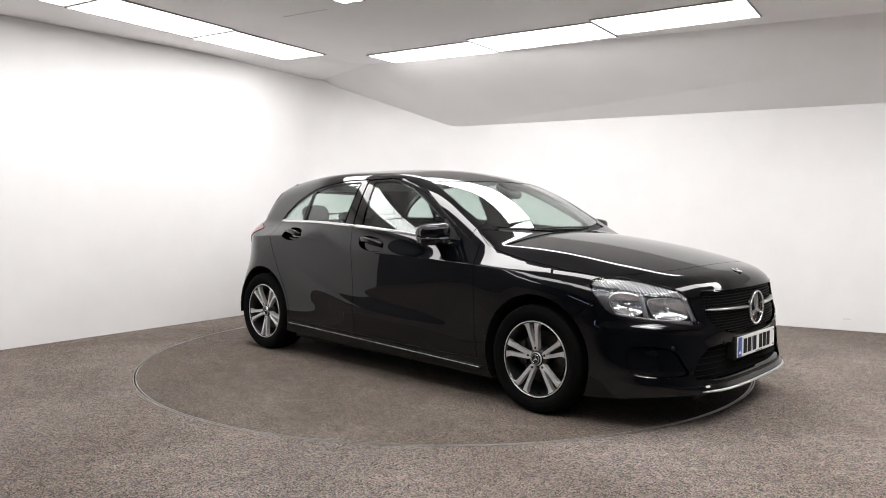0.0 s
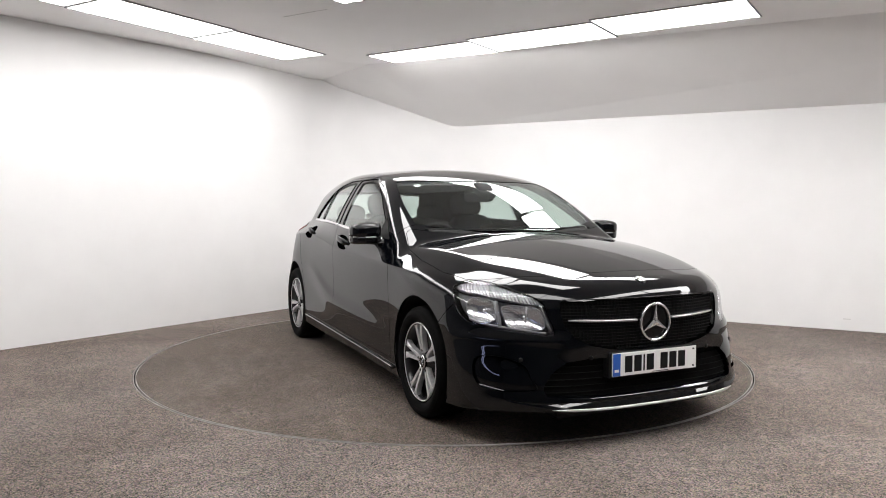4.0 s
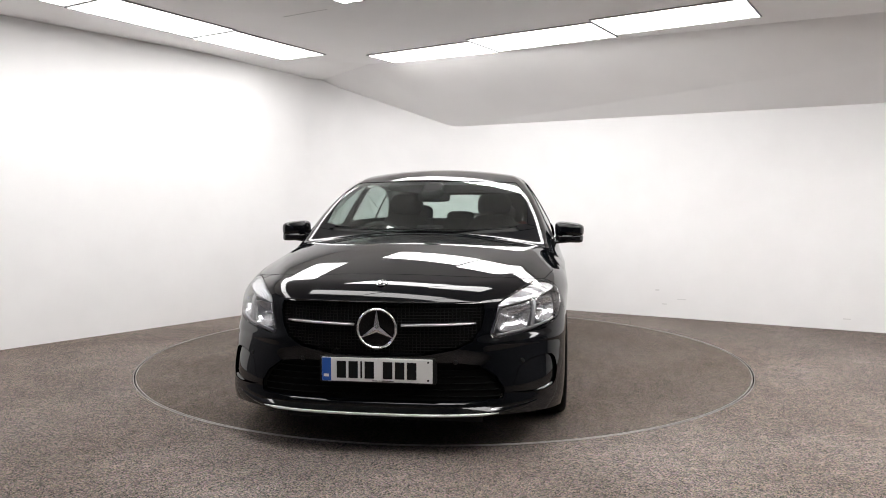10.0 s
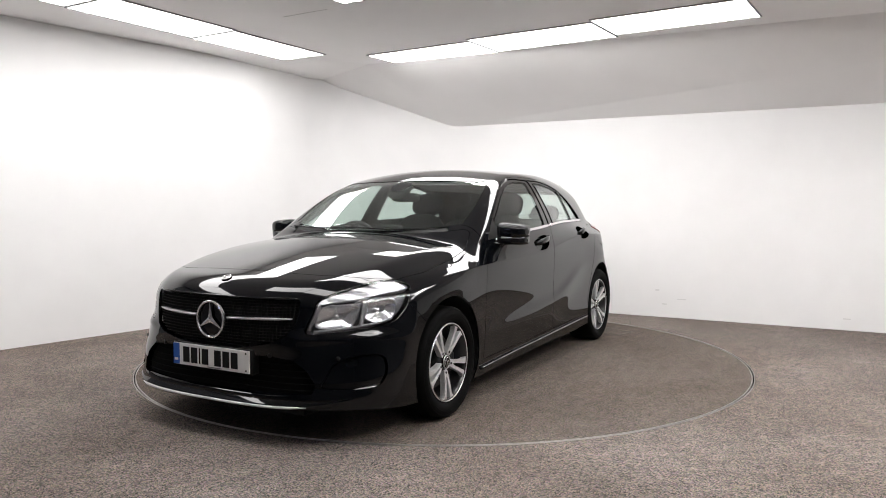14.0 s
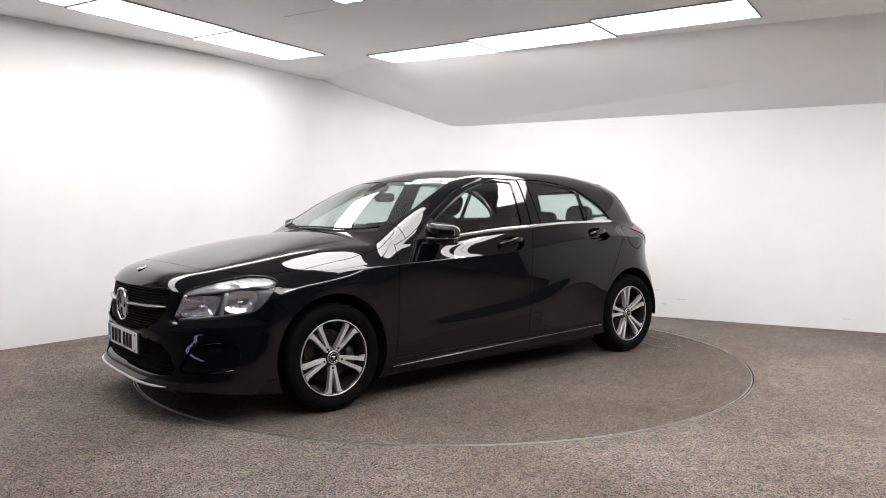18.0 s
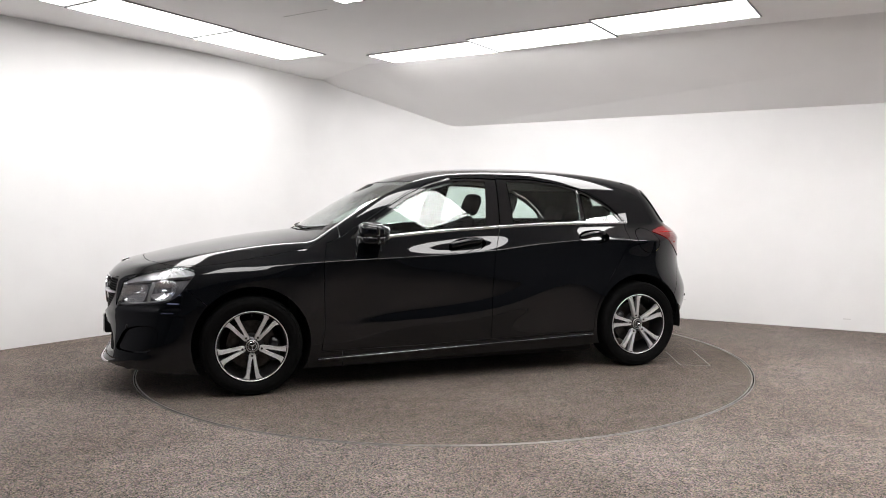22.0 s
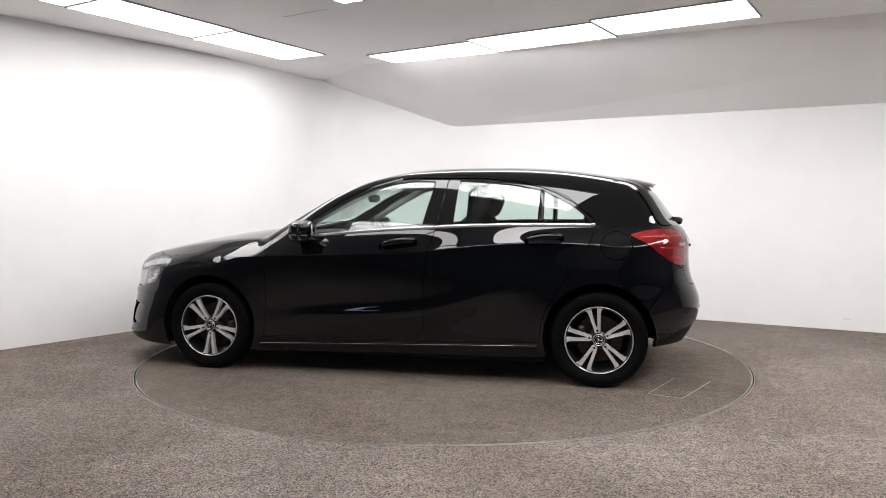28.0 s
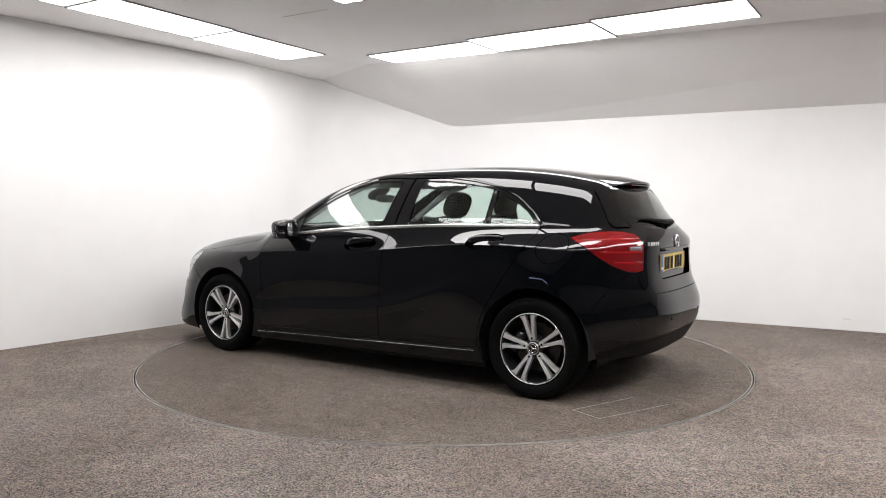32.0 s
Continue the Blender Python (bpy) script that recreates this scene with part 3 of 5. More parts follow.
def body_panels():
    G = body_half()
    bm = bmesh.new()
    grid = [[bm.verts.new(p) for p in row] for row in G]
    for i in range(len(grid) - 1):
        for j in range(len(grid[0]) - 1):
            bm.faces.new((grid[i][j], grid[i][j + 1], grid[i + 1][j + 1], grid[i + 1][j]))
    bmesh.ops.remove_doubles(bm, verts=bm.verts, dist=1e-5)
    for step in (-0.006, 0.0, 0.006):       # edges along the crease keep it crisp
        cut(bm, lambda P: np.maximum(P[:, 2] - CREASE_Z(P[:, 0]) - step, 0.55 - P[:, 1]))
    for k, (name, f) in enumerate(REGIONS[:-1]):
        cut(bm, (lambda P, f=f: -f(P)) if k == 0 else f)
    bm.verts.index_update()
    co = np.array([v.co for v in bm.verts])
    mid = np.abs(co[:, 1]) < 1e-4
    co = to_body(co)
    co[mid, 1] = 0
    faces = [[v.index for v in f.verts] for f in bm.faces]
    bm.free()
    centre = np.array([co[f].mean(0) for f in faces])
    owner = np.full(len(faces), -1)
    for k, (name, f) in enumerate(REGIONS):
        d = f(centre)
        owner[(owner < 0) & (d < 0)] = k
    out = {}
    for f, k in zip(faces, owner):
        out.setdefault(REGIONS[k][0], []).append(f)
    return co, body_normal(co), out


CO, NO, PANELS = body_panels()
PANELS.pop("void")


def pick(*names):
    return [f for n in names for f in PANELS[n]]


def panel(name, faces, material, parent, label="", side=0, gap=0.002, deep=0.014, sink=0.0, thick=0.0, mirror=False):
    """A body panel: its outer skin, drawn in by gap at the rims, with returned edges. side -1 mirrors it; mirror joins both halves.
    sink lowers the skin; thick closes it with an inner skin."""
    used = sorted({i for f in faces for i in f})
    back = {i: k for k, i in enumerate(used)}
    P, N = CO[used].copy(), NO[used].copy()
    F = [[back[i] for i in f] for f in faces]
    if side < 0:
        P[:, 1] *= -1
        N[:, 1] *= -1
        F = [f[::-1] for f in F]
    if mirror:
        n = len(P)
        twin = np.arange(n) + n
        on_plane = np.abs(P[:, 1]) < 1e-5
        Q, M = P.copy(), N.copy()
        Q[:, 1] *= -1
        M[:, 1] *= -1
        N[on_plane, 1] = 0
        twin[on_plane] = np.arange(n)[on_plane]
        P, N = np.vstack([P, Q]), np.vstack([N, M])
        F = F + [[int(twin[i]) for i in f[::-1]] for f in F]
    N /= np.linalg.norm(N, axis=1, keepdims=True)
    count = {}
    for f in F:
        for a, b in zip(f, f[1:] + f[:1]):
            count[(a, b)] = 1
    rim = [(a, b) for a, b in count if (b, a) not in count]
    P = P - N * sink
    move = np.zeros_like(P)
    for a, b in rim:
        e = P[b] - P[a]
        if e @ e < 1e-12:
            continue
        for i in (a, b):
            w = np.cross(N[i], e)
            move[i] += w / np.linalg.norm(w)
    ln = np.linalg.norm(move, axis=1, keepdims=True)
    P = P + np.where(ln > 0.3, move / np.maximum(ln, 1e-9), 0) * gap
    V, L = [tuple(p) for p in P], []
    faces_out, normals = [], []
    for f in F:
        faces_out.append(f)
        normals += [tuple(N[i]) for i in f]
    under = {}

    def low(i, d):
        if i not in under:
            under[i] = len(V)
            V.append(tuple(P[i] - N[i] * d))
        return under[i]
    if thick:
        for f in F:
            g = [low(i, thick) for i in f[::-1]]
            faces_out.append(g)
            normals += [tuple(-N[i]) for i in f[::-1]]
    if deep or thick:
        for a, b in rim:
            e, w = P[b] - P[a], None
            out = np.cross(e, N[a])
            ll = np.linalg.norm(out)
            out = out / ll if ll > 1e-9 else N[a]
            faces_out.append([b, a, low(a, thick or deep), low(b, thick or deep)])
            normals += [tuple(out)] * 4
    me = bpy.data.meshes.new(name)
    me.from_pydata(V, [], faces_out)
    me.polygons.foreach_set("use_smooth", [True] * len(me.polygons))
    if len(me.loops) == len(normals):
        me.normals_split_custom_set(normals)
    me.materials.append(material)
    ob = new(name, me)
    ob.parent = parent
    if label:
        tagged(ob, label)
    return ob


# ---- car materials ----
M_PAINT = mat("black_car_paint", (0.0017, 0.0021, 0.0029), 0.35, coat=1.0, spec=0.0)
M_PAINT.node_tree.nodes["Principled BSDF"].inputs["Coat Roughness"].default_value = 0.012
M_PAINT.node_tree.nodes["Principled BSDF"].inputs["Coat IOR"].default_value = 1.49
M_GLOSS = mat("gloss_black_plastic", (0.004, 0.004, 0.0045), 0.05)
M_TRIM = grain(mat("black_textured_plastic", (0.007, 0.007, 0.007), 0.6, spec=0.25), 300.0, (0.003, 0.003, 0.003), (0.006, 0.006, 0.006), 0.1, distance=0.0005)
M_RUBBER = grain(mat("tyre_rubber", (0.004, 0.004, 0.004), 0.7, spec=0.06), 90.0, (0.0025, 0.0025, 0.0025), (0.0045, 0.0045, 0.0045), 0.05)
M_CHROME = mat("chrome", (0.86, 0.86, 0.87), 0.14, 0.85)
M_LIP = mat("silver_lip_paint", (0.66, 0.66, 0.67), 0.3, 0.45)
M_SATIN = mat("satin_silver_trim", (0.62, 0.62, 0.63), 0.28, 1.0)
M_RIM = grain(mat("machined_alloy", (0.72, 0.72, 0.72), 0.34, 0.6), 80.0, (0.64, 0.64, 0.645), (0.76, 0.76, 0.765))
M_RIMDARK = mat("dark_grey_alloy_paint", (0.012, 0.012, 0.013), 0.3, coat=0.4)
M_DISC = grain(mat("brake_disc_steel", (0.25, 0.24, 0.23), 0.4, 1.0), 40.0, (0.03, 0.027, 0.025), (0.06, 0.055, 0.05))
M_GLASS = mat("tinted_window_glass", (0.80, 0.90, 0.86), 0.0, trans=1.0, ior=1.45)
M_PRIVACY = mat("dark_rear_glass", (0.72, 0.80, 0.77), 0.0, trans=1.0, ior=1.45)
M_LENS = mat("clear_lamp_lens", (0.96, 0.97, 0.98), 0.0, trans=1.0, ior=1.3)
M_REFLECTOR = mat("lamp_reflector", (0.60, 0.60, 0.61), 0.18, 0.95)
M_INTAKE = mat("black_intake_mesh", (0.002, 0.002, 0.002), 0.8, spec=0.08)


def ribbed(m, scale, distance, way):
    """Fine parallel ribs in a moulded reflector."""
    nt = m.node_tree
    wv, tc, bp = nt.nodes.new("ShaderNodeTexWave"), nt.nodes.new("ShaderNodeTexCoord"), nt.nodes.new("ShaderNodeBump")
    wv.inputs["Scale"].default_value, wv.bands_direction = scale, way
    bp.inputs["Distance"].default_value = distance
    nt.links.new(tc.outputs["Object"], wv.inputs["Vector"])
    nt.links.new(wv.outputs["Fac"], bp.inputs["Height"])
    nt.links.new(bp.outputs["Normal"], nt.nodes["Principled BSDF"].inputs["Normal"])
    return m


M_BUCKET = mat("dark_lamp_housing", (0.10, 0.10, 0.105), 0.35, 0.6)
M_RIBS = ribbed(mat("ribbed_light_guide", (0.42, 0.42, 0.43), 0.28, 0.8), 26.0, 0.006, "DIAGONAL")
M_LAMPGREY = mat("lamp_housing_grey", (0.26, 0.26, 0.265), 0.3, 0.6)
M_RED = mat("red_lamp_lens", (0.16, 0.003, 0.004), 0.1, coat=0.6)
M_REDBRIGHT = mat("bright_red_lens_band", (0.33, 0.007, 0.009), 0.12, coat=0.6)
M_WHITE = mat("white_plate", (0.78, 0.78, 0.76), 0.35)
M_YELLOW = mat("yellow_plate", (0.62, 0.44, 0.11), 0.35)
M_INK = mat("black_print", (0.006, 0.006, 0.006), 0.7, spec=0.2)
M_BLUE = mat("blue_plate_band", (0.02, 0.10, 0.42), 0.35)
M_CLOTH = grain(mat("black_seat_fabric", (0.009, 0.009, 0.0095), 0.9, spec=0.2), 200.0, (0.007, 0.007, 0.0075), (0.012, 0.012, 0.0125), 0.2)
M_DASH = grain(mat("dark_dashboard", (0.012, 0.012, 0.0125), 0.7, spec=0.3), 250.0, (0.009, 0.009, 0.0095), (0.015, 0.015, 0.0155), 0.2)
M_LINING = grain(mat("grey_headlining", (0.25, 0.25, 0.25), 0.9), 100.0, (0.22, 0.22, 0.22), (0.27, 0.27, 0.27))


# ---- small shape helpers ----
def lathe(profile, n=64, bm=None, m=None, closed=False):
    """Turns (radius, height) pairs about the y axis; height runs along +y."""
    own = bmesh.new()
    rings = []
    for r, h in profile:
        if r < 1e-6:
            rings.append([own.verts.new((0, h, 0))])
        else:
            rings.append([own.verts.new((r * math.cos(2 * math.pi * i / n), h, r * math.sin(2 * math.pi * i / n))) for i in range(n)])
    pairs = list(zip(rings, rings[1:])) + ([(rings[-1], rings[0])] if closed else [])
    for a, b in pairs:
        for i in range(n):
            j = (i + 1) % n
            if len(a) == 1 and len(b) == 1:
                continue
            own.faces.new((a[0], b[j], b[i]) if len(a) == 1 else (a[i], a[j], b[0]) if len(b) == 1 else (a[i], a[j], b[j], b[i]))
    bmesh.ops.recalc_face_normals(own, faces=own.faces)
    if m is not None:
        bmesh.ops.transform(own, matrix=m, verts=own.verts)
    return merge(bm, own) if bm else own


def sweep(path, width, height, n=10, power=2.0, bm=None, up=(0, 0, 1), taper=None):
    """A bar along a path with a rounded section; taper: a scale for each point."""
    own = bmesh.new()
    path = [Vector(p) for p in path]
    rings = []
    for i, p in enumerate(path):
        d = (path[min(i + 1, len(path) - 1)] - path[max(i - 1, 0)]).normalized()
        s = d.cross(Vector(up)).normalized()
        u = s.cross(d).normalized()
        k = taper[i] if taper else 1.0
        ring = []
        for j in range(n):
            a = 2 * math.pi * (j + 0.5) / n
            c, sn = math.cos(a), math.sin(a)
            ring.append(own.verts.new(p + s * (math.copysign(abs(c) ** (2 / power), c) * width / 2 * k) + u * (math.copysign(abs(sn) ** (2 / power), sn) * height / 2 * k)))
        rings.append(ring)
    for a, b in zip(rings, rings[1:]):
        for j in range(n):
            own.faces.new((a[j], a[(j + 1) % n], b[(j + 1) % n], b[j]))
    own.faces.new(rings[0][::-1])
    own.faces.new(rings[-1])
    bmesh.ops.recalc_face_normals(own, faces=own.faces)
    return merge(bm, own) if bm else own


def blob(centre, radii, power=3.0, n=28, m=None, bm=None, warp=None):
    """A rounded solid: a superellipsoid, optionally warped."""
    own = bmesh.new()
    bmesh.ops.create_uvsphere(own, u_segments=n, v_segments=n // 2, radius=1)
    for v in own.verts:
        c = v.co
        k = (abs(c.x) ** power + abs(c.y) ** power + abs(c.z) ** power) ** (-1 / power)
        v.co = Vector((c.x * k * radii[0], c.y * k * radii[1], c.z * k * radii[2]))
        if warp:
            v.co = Vector(warp(v.co))
    bmesh.ops.transform(own, matrix=Matrix.Translation(centre) @ (m or Matrix()), verts=own.verts)
    return merge(bm, own) if bm else own


def plate_shape(points, thick, bm=None, m=None):
    """A flat piece in the local xz plane, thick along -y, front at y = 0."""
    own = bmesh.new()
    a = [own.verts.new((x, 0, z)) for x, z in points]
    b = [own.verts.new((x, -thick, z)) for x, z in points]
    own.faces.new(a)
    own.faces.new(b[::-1])
    for i in range(len(a)):
        j = (i + 1) % len(a)
        own.faces.new((a[i], b[i], b[j], a[j]))
    bmesh.ops.recalc_face_normals(own, faces=own.faces)
    if m is not None:
        bmesh.ops.transform(own, matrix=m, verts=own.verts)
    return merge(bm, own) if bm else own


def on_body(x, y, z, lift=0.0):
    """The nearest place on the body to a guess, lifted off it."""
    p = to_body(np.array([[x, y, z]], float), 6)
    nrm = body_normal(p)
    return Vector(p[0] + nrm[0] * lift)


def side_at(x, z, lift=0.0):
    """The place on the body's left side at that length and height."""
    lo, hi = 0.0, 1.1
    for _ in range(30):
        mid = (lo + hi) / 2
        if body_field(np.array([[x, mid, z]]))[0] > 0:
            hi = mid
        else:
            lo = mid
    return Vector((x, lo + lift, z))


def front_at(y, z, lift=0.0):
    lo, hi = 0.5, 2.6
    for _ in range(30):
        mid = (lo + hi) / 2
        if body_field(np.array([[mid, y, z]]))[0] > 0:
            hi = mid
        else:
            lo = mid
    return Vector((lo + lift, y, z))


def rear_at(y, z, lift=0.0):
    lo, hi = 0.5, 2.6
    for _ in range(30):
        mid = (lo + hi) / 2
        if body_field(np.array([[-mid, y, z]]))[0] > 0:
            hi = mid
        else:
            lo = mid
    return Vector((-lo - lift, y, z))


def lamp_at(h, z, lift=0.0):
    """The place on the body at that height, h along the diagonal on which the left headlamp lies."""
    lo, hi = 0.2, 1.0
    for _ in range(30):
        y = (lo + hi) / 2
        if body_field(np.array([[y - h / S2, y, z]]))[0] > 0:
            hi = y
        else:
            lo = y
    p = np.array([[lo - h / S2, lo, z]])
    return Vector(p[0] + body_normal(p)[0] * lift)


def flipped(bm):
    """Mirrors a mesh across the car's middle plane."""
    bmesh.ops.transform(bm, matrix=Matrix.Diagonal((1, -1, 1, 1)), verts=bm.verts)
    bmesh.ops.reverse_faces(bm, faces=bm.faces)
    return bm


def two(side, make):
    bm = make()
    return flipped(bm) if side < 0 else bm


# ---- the car ----
car = tagged(new("hatchback_car"), "glossy black five-door hatchback parked on the turntable", "car")
panel("body_shell", pick("body_shell"), M_PAINT, car, mirror=True, deep=0.006)
panel("bonnet", pick("bonnet"), M_PAINT, car, "glossy black bonnet with a round badge", mirror=True)
bumper = panel("front_bumper", pick("front_bumper"), M_PAINT, car, mirror=True, deep=0.008)
rear_bumper = panel("rear_bumper", pick("rear_bumper"), M_PAINT, car, mirror=True, deep=0.006)
panel("windscreen", pick("windscreen"), M_GLASS, car, "clear tinted windscreen", mirror=True, gap=0.001, thick=0.005, sink=0.003).visible_shadow = False
panel("cowl", pick("cowl"), M_TRIM, car, "matt black plastic scuttle panel", mirror=True, sink=0.012, gap=0.0)
panel("rear_valance", pick("rear_valance"), M_TRIM, rear_bumper, "matt black lower rear valance", mirror=True, sink=0.004, gap=0.0)
tailgate = panel("tailgate", pick("tailgate"), M_PAINT, car, mirror=True)
panel("rear_window", pick("rear_glass"), M_PRIVACY, tailgate, "dark tinted rear window", mirror=True, gap=0.0, thick=0.004, sink=0.003).visible_shadow = False
grille = panel("grille", pick("grille"), M_TRIM, car, "black honeycomb grille with two silver blades", mirror=True, gap=0.0, sink=0.055, deep=0.0)
panel("intake", pick("intake"), M_INTAKE, bumper, "matt black lower air intake", mirror=True, gap=0.0, sink=0.028, deep=0.0)

for side in (1, -1):
    panel("front_wing", pick("front_wing"), M_PAINT, car, side=side, deep=0.006)
    panel("side_intake", pick("side_intake"), M_PAINT, bumper, "shallow gloss black corner hollow", side=side, gap=0.0, sink=0.012, deep=-0.012)
    if side > 0:
        panel("fuel_flap", pick("fuel_flap"), M_PAINT, car, "round-cornered fuel filler flap", side=1, gap=0.0035)
    else:
        panel("fuel_flap", pick("fuel_flap"), M_PAINT, car, side=-1, gap=0.0, deep=0.0)
    # doors
    for which, glass in (("door_front", ("front_glass",)), ("door_rear", ("rear_door_glass", "rear_corner_glass"))):
        door = panel("front_door" if which == "door_front" else "rear_door", pick(which), M_PAINT, car, side=side)
        for g in glass:
            panel("window_pane", pick(g), M_GLASS, door, side=side, gap=0.0, thick=0.004, sink=0.008).visible_shadow = False
        if which == "door_front":
            panel("mirror_mount", pick("sail"), M_TRIM, door, "black plastic triangle behind the mirror", side=side, gap=0.0, sink=0.003, deep=-0.003)
        panel("window_frame", pick("frame_front" if which == "door_front" else "frame_rear"), M_GLOSS, door, "gloss black frame round the door glass", side=side, gap=0.0, sink=0.0045, deep=-0.0045)
        # pull handle over a dark hollow
        xa, za, xb, zb_ = (0.085, 0.888, -0.155, 0.922) if which == "door_front" else (-0.885, 0.93, -1.115, 0.953)
        mid = side_at((xa + xb) / 2, (za + zb_) / 2)
        pts = [side_at(xa + (xb - xa) * t, za + (zb_ - za) * t + 0.012 * math.sin(math.pi * t), -0.012 + 0.046 * math.sin(math.pi * min(1, max(0, t))) ** 0.5) for t in np.linspace(0.0, 1.0, 13)]
        part("handle", two(side, lambda: sweep(pts, 0.026, 0.040, 14, 2.5, taper=[0.5, 0.85] + [1] * 9 + [0.9, 0.55])), M_PAINT, door, smooth=True)
        panel("handle_recess", pick("pocket_front" if which == "door_front" else "pocket_rear"), M_PAINT, door, "hollow behind the handle", side=side, gap=0.0, sink=0.028, deep=-0.028)
        # bright strip along the window's lower edge
        xs = np.linspace(0.66, -0.272, 22) if which == "door_front" else np.linspace(-0.278, -1.318, 24)
        strip = [side_at(x, float(BELT_Z(x)) + 0.002, 0.004) for x in xs]
        part("chrome_strip", two(side, lambda: sweep(strip, 0.010, 0.021, 10, 3.0)), M_CHROME, door, "polished chrome strip under the windows", smooth=True)
        if which == "door_rear":
            post = [side_at(-0.965 - 0.004 * t, 1.036 + 0.225 * t, -0.005) for t in np.linspace(0, 1, 8)]
            part("window_divider", two(side, lambda: sweep(post, 0.008, 0.026, 8, 3.0, up=(1, 0, 0))), M_GLOSS, door, smooth=True)

    # door mirror: a domed cap over a lower shell, with a lens strip in the joint between them
    def cap(v):
        a = v.y / 0.095
        return (v.x * (1.0 if v.x > 0 else 0.75) - 0.035 * max(0, a) ** 2 * (v.x > 0), v.y, v.z * (1 - 0.14 * a) - 0.004 * a)

    def lower(v):
        a = v.y / 0.092
        return (v.x * (1.0 if v.x > 0 else 0.75) - 0.035 * max(0, a) ** 2 * (v.x > 0), v.y, v.z * (1.0 if v.z > 0 else 0.85 + 0.15 * a))
    mirror = part("door_mirror", two(side, lambda: blob((0.612, 0.925, 0.996), (0.092, 0.094, 0.050), 3.8, 44, warp=cap)), M_PAINT, car, "gloss black door mirror", smooth=True)
    part("mirror_shell", two(side, lambda: blob((0.610, 0.925, 0.940), (0.088, 0.090, 0.030), 4.5, 44, warp=lower)), M_GLOSS, mirror, "black lower mirror shell", smooth=True)
    part("mirror_core", two(side, lambda: box(0.560, 0.675, 0.85, 0.995, 0.93, 0.99, bevel=0.01)), M_TRIM, mirror)
    part("mirror_glass", two(side, lambda: blob((0.549, 0.918, 0.980), (0.005, 0.070, 0.046), 4.0, 32, m=pose(0, 0, 0, 0, 0, 22))), M_CHROME, mirror, "mirror glass", smooth=True)
    part("mirror_arm", two(side, lambda: sweep([(0.62, 0.79, 0.925), (0.62, 0.85, 0.918), (0.612, 0.93, 0.922)], 0.13, 0.024, 12, 3, taper=[1.15, 1, 0.7])), M_GLOSS, mirror, smooth=True)
    part("repeater", two(side, lambda: sweep([(0.640, 1.006, 0.958), (0.668, 0.985, 0.958), (0.690, 0.94, 0.958), (0.700, 0.88, 0.958)], 0.012, 0.010, 8)), M_LAMPGREY, mirror, "clear side repeater lens", smooth=True)
    # sill strip
    strip = [side_at(x, 0.193 + 0.029 * (0.965 - x), 0.004) for x in np.linspace(0.955, -0.965, 40)]
    part("sill_strip", two(side, lambda: sweep(strip, 0.022, 0.020, 8, 3.0)), M_GLOSS, car, "slim gloss strip along the sill", smooth=True)
    line = [side_at(x, 0.201 + 0.029 * (0.965 - x), 0.0145) for x in np.linspace(0.955, -0.965, 40)]
    part("sill_line", two(side, lambda: sweep(line, 0.004, 0.0024, 6)), M_SATIN, car, smooth=True)

    # headlamp: clear lens over a grey bucket with reflectors
    lamp = panel("headlamp", pick("headlamp", "headlamp_top"), M_LENS, car, "clear halogen headlamp with chrome reflectors", side=side, gap=0.002, thick=0.003)
    lamp.visible_shadow = False
    panel("bucket", pick("headlamp"), M_BUCKET, lamp, "dark grey lamp housing", side=side, gap=0.001, sink=0.05, deep=0.0)
    panel("light_guide", pick("headlamp_top"), M_RIBS, lamp, "bright ribbed running-light guide", side=side, gap=0.004, sink=0.016, deep=0.03)

    def bowl(ch, cv, rh, rv, depth, lean, n, power):
        """A reflector whose rim follows the lens: half sizes rh and rv about a place on the lamp, sunk to a depth."""
        own = bmesh.new()
        rings = []
        for s_ in (1.05, 1.0, 0.85, 0.65, 0.42, 0.2):
            ring = []
            for k in range(n):
                a = 2 * math.pi * (k + 0.5) / n
                c, sn = math.cos(a), math.sin(a)
                c, sn = math.copysign(abs(c) ** (2 / power), c), math.copysign(abs(sn) ** (2 / power), sn)
                p = lamp_at(ch + s_ * rh * c + lean * s_ * rv * sn, cv + s_ * rv * sn, -0.018)
                ring.append(own.verts.new(p - Vector((0.86, 0.5, 0.05)) * depth * max(0.0, 1 - s_ * s_)))
            rings.append(ring)
        for a, b in zip(rings, rings[1:]):
            for k in range(n):
                own.faces.new((a[k], a[(k + 1) % n], b[(k + 1) % n], b[k]))
        own.faces.new(rings[-1])
        bmesh.ops.recalc_face_normals(own, faces=own.faces)
        return own
    for ch, cv, rh, rv, depth, lean, n, power, lab in ((-0.985, 0.626, 0.096, 0.056, 0.034, 0.40, 26, 4.0, "faceted main-beam reflector"), (-0.770, 0.652, 0.082, 0.060, 0.040, 0.2, 24, 2.6, "round dipped-beam reflector")):
        part("reflector", two(side, lambda: bowl(ch, cv, rh, rv, depth, lean, n, power)), M_REFLECTOR, lamp, lab)
        c = lamp_at(ch, cv, -0.05)
        m = Matrix.Translation(c) @ Vector((0.9, 0.42, 0.05)).to_track_quat("Y", "Z").to_matrix().to_4x4()
        part("bulb", two(side, lambda: lathe([(0, 0.024), (0.006, 0.022), (0.008, 0.014), (0.007, -0.006), (0.012, -0.008), (0.012, -0.014)], 18, m=m)), M_CHROME, lamp, smooth=True)
    rib = [lamp_at(-0.872 + 0.03 * t, 0.575 + 0.125 * t, -0.020) for t in np.linspace(0, 1, 7)]
